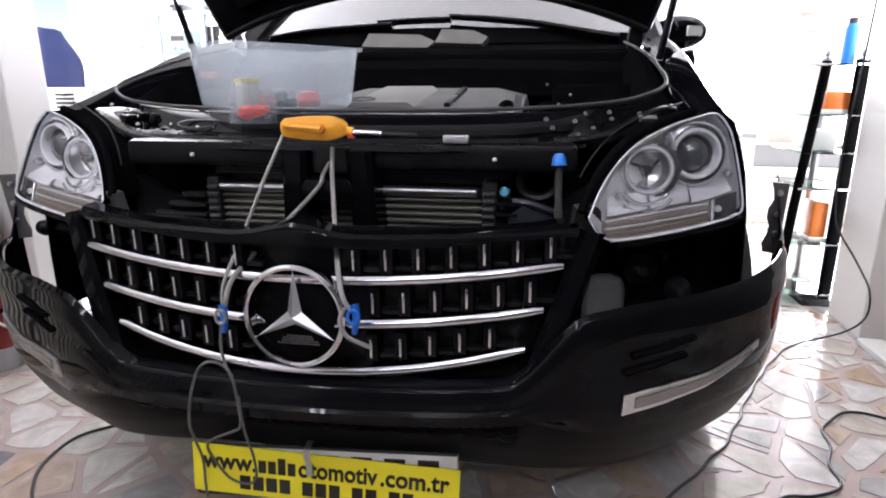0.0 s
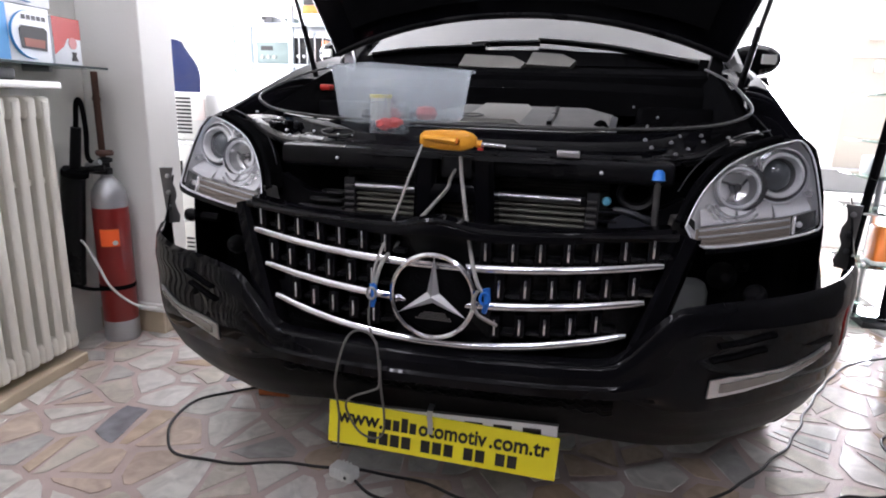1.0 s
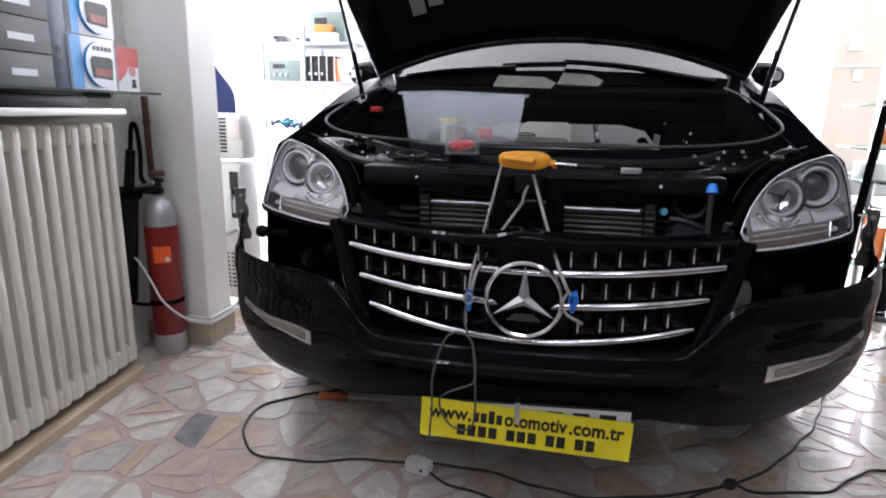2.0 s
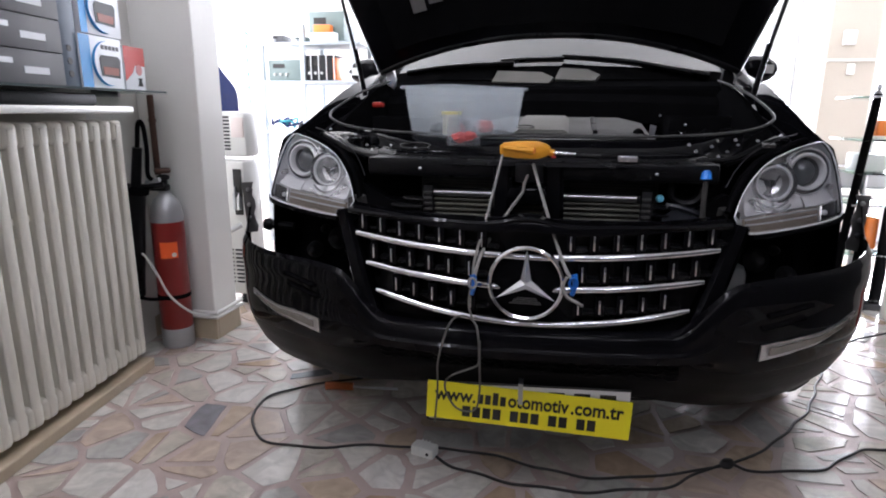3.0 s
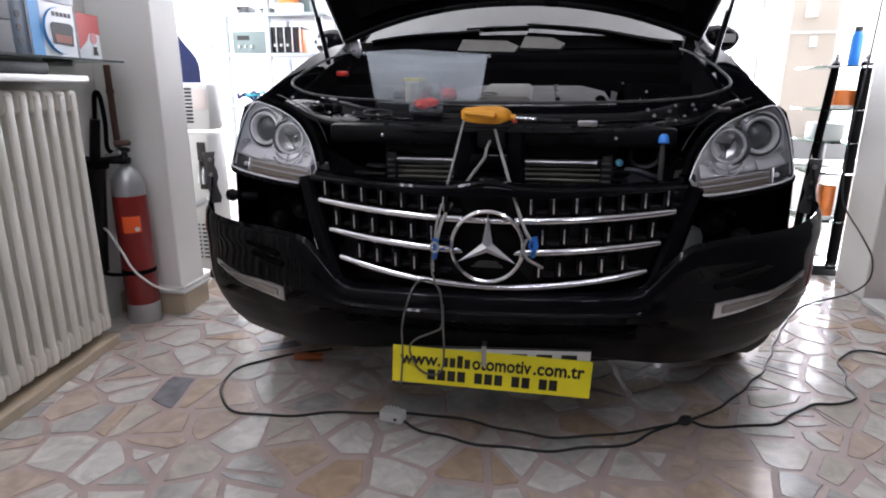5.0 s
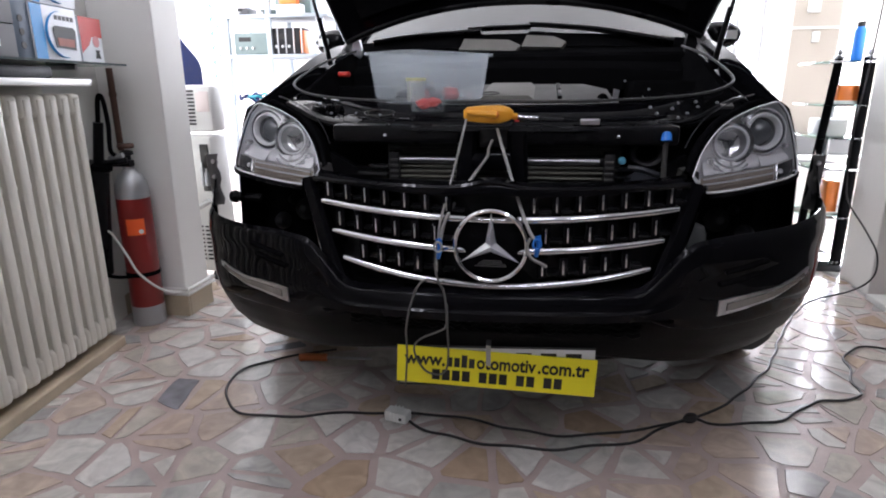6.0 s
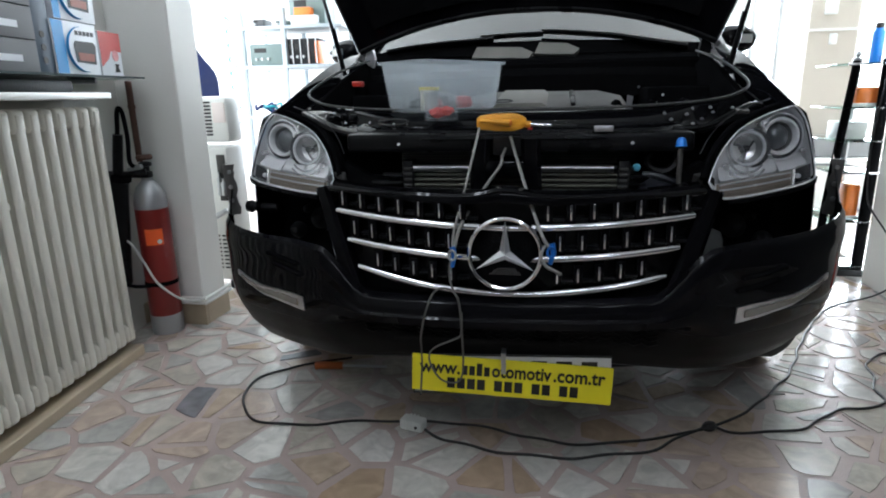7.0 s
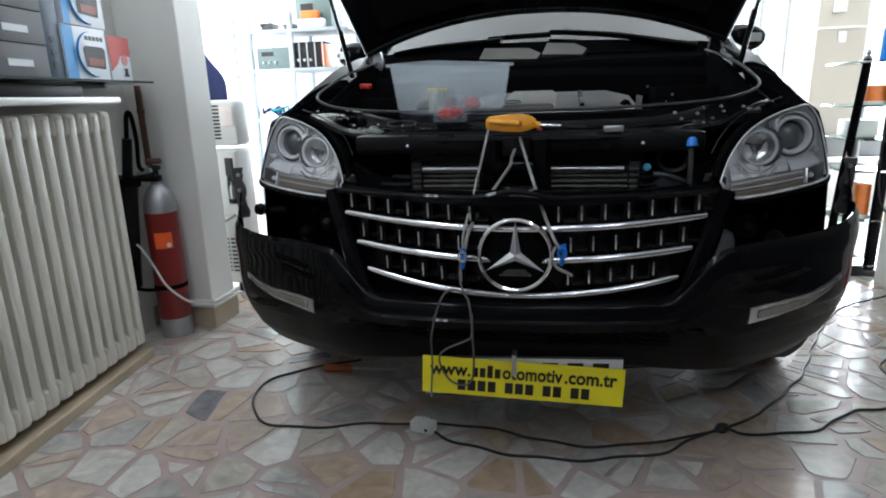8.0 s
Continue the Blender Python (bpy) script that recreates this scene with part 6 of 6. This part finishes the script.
def device(name, label, x0, x1, y0, y1, z0, z1, material, knobs=2):
    t = thing(name, ((x0 + x1) / 2, (y0 + y1) / 2, z0), label, name.replace("_", " "))
    b = part("case", boxed(x0, x1, y0, y1, z0 + 0.001, z1, 0.008), material, t)
    for k in range(knobs):
        part("knob", spin([(0, 0.014), (0.010, 0.012), (0.012, 0)], 12, pose(x0 + (x1 - x0) * (0.2 + 0.18 * k), y0, z0 + (z1 - z0) * 0.3, 90)), M_STEEL, b)
    part("display", boxed(x0 + (x1 - x0) * 0.15, x0 + (x1 - x0) * 0.5, y0 - 0.003, y0, z0 + (z1 - z0) * 0.6, z0 + (z1 - z0) * 0.8, 0), M_INK, b)
    return t


device("power_supply", "grey-green power supply unit on the rack", -2.19, -1.92, 3.02, 3.30, 1.255, 1.41, M_GREEN, 3)
cage = device("battery_charger", "dark charger in a wire cage with orange side", -1.91, -1.64, 3.03, 3.30, 1.255, 1.44, M_DARK, 3)
for k in range(5):
    part("cage_bar", rod([(-1.90 + k * 0.062, 3.015, 1.26), (-1.90 + k * 0.062, 3.015, 1.45)], 0.006, 6, 0), M_STEEL, cage)
part("orange_panel", boxed(-1.665, -1.635, 3.02, 3.2, 1.26, 1.42, 0.003), M_AMBER, cage)
device("black_radio", "small black radio on the top shelf", -2.16, -2.07, 3.05, 3.2, 1.536, 1.59, M_BOXGREY, 1)
device("small_tester", "small grey tester on the top shelf", -1.98, -1.88, 3.05, 3.2, 1.536, 1.575, M_GREEN, 1)
device("dark_monitor", "dark grey box with orange and white parcels", -1.88, -1.60, 3.10, 3.35, 1.536, 1.76, M_GREEN, 0)
for x0, x1, z0, z1, mm, lb in ((-1.84, -1.64, 1.537, 1.60, M_BOXWHITE, "white parcel on the top shelf"), (-1.81, -1.68, 1.601, 1.655, M_AMBER, "orange parcel on the top shelf")):
    t = thing("parcel", (x0, 3.05, z0), lb, "parcel")
    part("parcel_body", boxed(x0, x1, 3.02, 3.09, z0, z1, 0.004), mm, t)
random.seed(11)
for k in range(9):
    x = -2.17 + k * 0.075
    col = (M_NAVY, M_TEAL, M_NAVY, M_DARK, M_OFFW, M_NAVY, M_TEAL, M_DARK, M_TEAL)[k]
    t = thing("coloured_cable", (x, 3.15, 0.886), "coloured cable coiled up on the lower shelf", "cable", "cables on the rack")
    part("coil", rod([(x + 0.06 * math.cos(a) + random.uniform(-0.02, 0.02), 3.12 + 0.06 * math.sin(a), 0.905 + random.uniform(0, 0.07)) for a in [i * 0.9 for i in range(10)]], 0.009, 8, 4), col, t)
bag = thing("grey_bag", (-1.35, 2.2, 0), "crumpled grey plastic bag on the floor by the rack", "bag")
bm = bmesh.new()
bmesh.ops.create_icosphere(bm, subdivisions=4, radius=1.0)
for v in bm.verts:
    d = 1 + 0.22 * noise.noise(v.co * 2.3) + 0.10 * noise.noise(v.co * 6.0)
    v.co = Vector((-1.62 + 0.22 * v.co.x * d, 2.75 + 0.2 * v.co.y * d, max(0.002, 0.28 + 0.30 * v.co.z * d)))
part("bag_skin", bm, mat("grey_film", (0.35, 0.37, 0.38), 0.35, 0, 0.2, 10, 0.5, 40), bag, sharp=180)

# ---- glass cabinet at the right ----
cab = thing("display_cabinet", (1.68, 2.25, 0), "glass display cabinet with black posts and orange lamps", "cabinet")
part("post", rod([(1.768, 2.15, 0.02), (1.768, 2.15, 1.145)], 0.030, 8, 0, 0.8), M_MATTE, cab, "black post", sharp=60)
part("post", rod([(1.548, 2.15, 0.02), (1.575, 2.15, 0.50), (1.622, 2.15, 1.14)], 0.022, 8, 0, 0.8), M_MATTE, cab, "black post", sharp=60)
for x, y in ((1.775, 2.50),):
    part("post", rod([(x, y, 0.02), (x, y, 1.145)], 0.018, 8, 0), M_STEEL, cab)
for x in (1.622, 1.768):
    part("post_cap", spin([(0, 0.05), (0.010, 0.045), (0.014, 0.03), (0.008, 0.018), (0.024, 0.012), (0.024, 0), (0, 0)], 14, pose(x, 2.15, 1.14)), M_STEEL, cab, "chrome post cap")
for z in (0.05, 0.30, 0.565, 0.73, 0.90, 1.12):
    sp = part("shelf_pane", boxed(1.57, 1.79, 2.12, 2.52, z, z + 0.009, 0.001), M_SHELFG, cab, "green glass shelf")
for z in (0.565, 1.12):
    for x in (1.60, 1.768):
        part("shelf_clamp", rod([(x - 0.03, 2.125, z + 0.004), (x + 0.035, 2.125, z + 0.004)], 0.007, 8, 0), M_CHROME, cab)
part("base", boxed(1.66, 1.80, 2.11, 2.50, 0.0, 0.035, 0.004), M_DARK, cab)
for (x0, x1, z0, z1), lb in (((1.655, 1.76, 0.909, 1.01), "orange indicator lamp on a glass shelf"), ((1.675, 1.745, 0.309, 0.50), "orange tail lamp standing on a glass shelf")):
    t = thing("orange_lamp", ((x0 + x1) / 2, 2.25, z0), lb, "lamp")
    ob = part("lamp_block", boxed(x0, x1, 2.18, 2.30, z0, z1, 0.012), M_AMBER, t)
    part("white_foot", boxed(x0 - 0.005, x1 + 0.005, 2.17, 2.31, z0, z0 + 0.02, 0.004), M_WHITEP, ob)
t = thing("white_case", (1.70, 2.3, 0.739), "white box on the middle glass shelf", "box")
part("case", boxed(1.62, 1.75, 2.22, 2.40, 0.739, 0.83, 0.008), M_WHITEP, t)
bt = thing("blue_bottle", (1.722, 2.2, 1.129), "blue spray bottle with dark cap on the cabinet", "bottle")
part("bottle_body", spin([(0, 0), (0.026, 0), (0.028, 0.01), (0.028, 0.15), (0.018, 0.17), (0, 0.17)], 18, pose(1.722, 2.2, 1.129)), M_CAPBLUE, bt)
part("bottle_cap", spin([(0, 0.17), (0.019, 0.17), (0.019, 0.195), (0, 0.197)], 16, pose(1.722, 2.2, 1.129)), M_INK, bt)
red = thing("red_canister", (1.93, 1.55, 0), "red metal canister standing beside the door", "canister")
part("canister", spin([(0, 0), (0.10, 0), (0.105, 0.02), (0.09, 0.12), (0.04, 0.16), (0, 0.165)], 20, pose(1.95, 1.55, 0)), M_RED, red)
sw = thing("wall_switch", (2.37, 4.49, 1.64), "white switch box on the column", "switch")
part("switch_box", boxed(2.31, 2.41, 4.46, 4.5, 1.60, 1.72, 0.01), M_WHITEP, sw)
part("switch_key", boxed(2.335, 2.385, 4.452, 4.46, 1.635, 1.69, 0.004), M_OFFW, sw)
so = thing("wall_socket", (2.40, 4.49, 1.36), "small beige socket on the column", "socket")
part("socket_box", boxed(2.375, 2.435, 4.47, 4.5, 1.36, 1.45, 0.008), M_WHITEP, so)
part("cable_duct", boxed(2.215, 2.595, 4.485, 4.5, 1.47, 1.49, 0.002), M_OFFW, so)
df = thing("door_frame", (1.98, 4.7, 0), "pale metal door frame by the column", "door frame")
for x in (1.80, 2.02):
    part("frame_bar", boxed(x, x + 0.035, 4.7, 4.75, 0, 2.4, 0.004), M_STEEL, df)
part("frame_head", boxed(1.80, 2.055, 4.7, 4.75, 2.4, 2.44, 0.004), M_STEEL, df)

# ---- ceiling lights: open battens with two tubes each ----
for x, y, half, turn in ((0.22, -1.15, 0.32, 0), (-0.98, -0.85, 0.74, 90), (1.15, -2.2, 0.62, 90), (0.1, -3.2, 0.62, 0)):
    t = thing("tube_light", (x, y, ZC), "white ceiling batten with two fluorescent tubes", "ceiling light", "ceiling tube lights", turn)
    LM = pose(x, y, 0, 0, 0, turn)
    part("batten", boxed(-half - 0.03, half + 0.03, -0.06, 0.06, ZC - 0.05, ZC, 0.006, LM), M_OFFW, t)
    for dy in (-0.045, 0.045):
        part("tube", rod([LM @ Vector((-half, dy, ZC - 0.075)), LM @ Vector((half, dy, ZC - 0.075))], 0.014, 10, 0), M_TUBE_LIGHT, t, "glowing fluorescent tube")

# ---- broken marble floor pieces ----
def clip_poly(poly, px, py, nx, ny):
    """Keep the side of poly where (p - (px, py)) . n <= 0."""
    out = []
    for i in range(len(poly)):
        a, b = poly[i], poly[(i + 1) % len(poly)]
        da = (a[0] - px) * nx + (a[1] - py) * ny
        db = (b[0] - px) * nx + (b[1] - py) * ny
        if da <= 0:
            out.append(a)
        if da * db < 0:
            t = da / (da - db)
            out.append((a[0] + (b[0] - a[0]) * t, a[1] + (b[1] - a[1]) * t))
    return out


rng = np.random.RandomState(21)
X0, X1, Y0, Y1, STEP = -2.3, 2.4, -1.3, 5.4, 0.122
seeds = []
ny_ = int((Y1 - Y0) / STEP)
nx_ = int((X1 - X0) / STEP)
for j in list(range(ny_)) + list(range(-28, 0)):
    for i in range(nx_):
        if rng.rand() < 0.24:
            continue
        seeds.append((X0 + (i + 0.5 + 0.5 * (j % 2) + rng.uniform(-0.6, 0.6)) * STEP, Y0 + (j + 0.5 + rng.uniform(-0.6, 0.6)) * STEP))
seeds = np.array(seeds)
near_stones, rest_v, rest_f = [], [], []
for k, (sx, sy) in enumerate(seeds):
    d2 = (seeds[:, 0] - sx) ** 2 + (seeds[:, 1] - sy) ** 2
    idx = np.argsort(d2)[1:22]
    poly = [(sx - 0.3, sy - 0.3), (sx + 0.3, sy - 0.3), (sx + 0.3, sy + 0.3), (sx - 0.3, sy + 0.3)]
    gap = 0.007 + 0.010 * rng.rand()
    for q in idx:
        qx, qy = seeds[q]
        L = math.hypot(qx - sx, qy - sy)
        nx, ny = (qx - sx) / L, (qy - sy) / L
        poly = clip_poly(poly, (sx + qx) / 2 - nx * gap, (sy + qy) / 2 - ny * gap, nx, ny)
        if len(poly) < 3:
            break
    if len(poly) < 3:
        continue
    cells = [poly]
    span = max(math.hypot(a[0] - b[0], a[1] - b[1]) for a in poly for b in poly)
    if span > 0.16 and rng.rand() < 0.35:
        a = rng.uniform(0, math.pi)
        px, py = sx + rng.uniform(-0.03, 0.03), sy + rng.uniform(-0.03, 0.03)
        g2 = 0.006 + 0.003 * rng.rand()
        cx, cy = math.cos(a), math.sin(a)
        cells = [clip_poly(poly, px - cx * g2, py - cy * g2, cx, cy), clip_poly(poly, px + cx * g2, py + cy * g2, -cx, -cy)]
    for cell in cells:
        if len(cell) < 3:
            continue
        worn = []
        for i in range(len(cell)):
            (ax, ay), (bx, by) = cell[i], cell[(i + 1) % len(cell)]
            L = math.hypot(bx - ax, by - ay)
            worn.append((ax + (sx - ax) * 0.03 * rng.rand(), ay + (sy - ay) * 0.03 * rng.rand()))
            if L > 0.05:
                for f in (0.33, 0.67):
                    o = rng.uniform(-0.0035, 0.003)
                    worn.append((ax + (bx - ax) * f - (by - ay) / L * o, ay + (by - ay) * f + (bx - ax) / L * o))
        cell = worn
        mx, my = sum(p[0] for p in cell) / len(cell), sum(p[1] for p in cell) / len(cell)
        top = 0.0018 + 0.0006 * rng.rand()
        if -1.7 < mx < 1.6 and -0.7 < my < 1.2 and len(near_stones) < 300:
            near_stones.append((mx, my, cell, top))
        else:
            b0 = len(rest_v)
            n = len(cell)
            rest_v += [(x, y, 0.0005) for x, y in cell] + [(mx + (x - mx) * 0.985, my + (y - my) * 0.985, top) for x, y in cell]
            rest_f.append(tuple(range(b0 + n, b0 + 2 * n)))
            rest_f += [(b0 + i, b0 + (i + 1) % n, b0 + n + (i + 1) % n, b0 + n + i) for i in range(n)]
floor_ob = bpy.data.objects["floor"]
me = bpy.data.meshes.new("marble_pieces")
me.from_pydata(rest_v, [], rest_f)
me.materials.append(M_MARBLES)
rest = new("marble_pieces", me)
rest.parent = floor_ob
tagged(rest, "cream, pink and grey broken marble pieces", "", "", "stuff")
for sx, sy, poly, top in near_stones:
    me = bpy.data.meshes.new("marble_piece")
    n = len(poly)
    me.from_pydata([(x, y, 0.0005) for x, y in poly] + [(sx + (x - sx) * 0.985, sy + (y - sy) * 0.985, top) for x, y in poly], [],
                   [tuple(range(n, 2 * n))] + [(i, (i + 1) % n, n + (i + 1) % n, n + i) for i in range(n)])
    me.materials.append(M_SLATE if abs(sx + 1.10) < 0.08 and abs(sy - 0.37) < 0.07 else M_MARBLE)
    ob = new("marble_piece", me)
    ob.parent = floor_ob
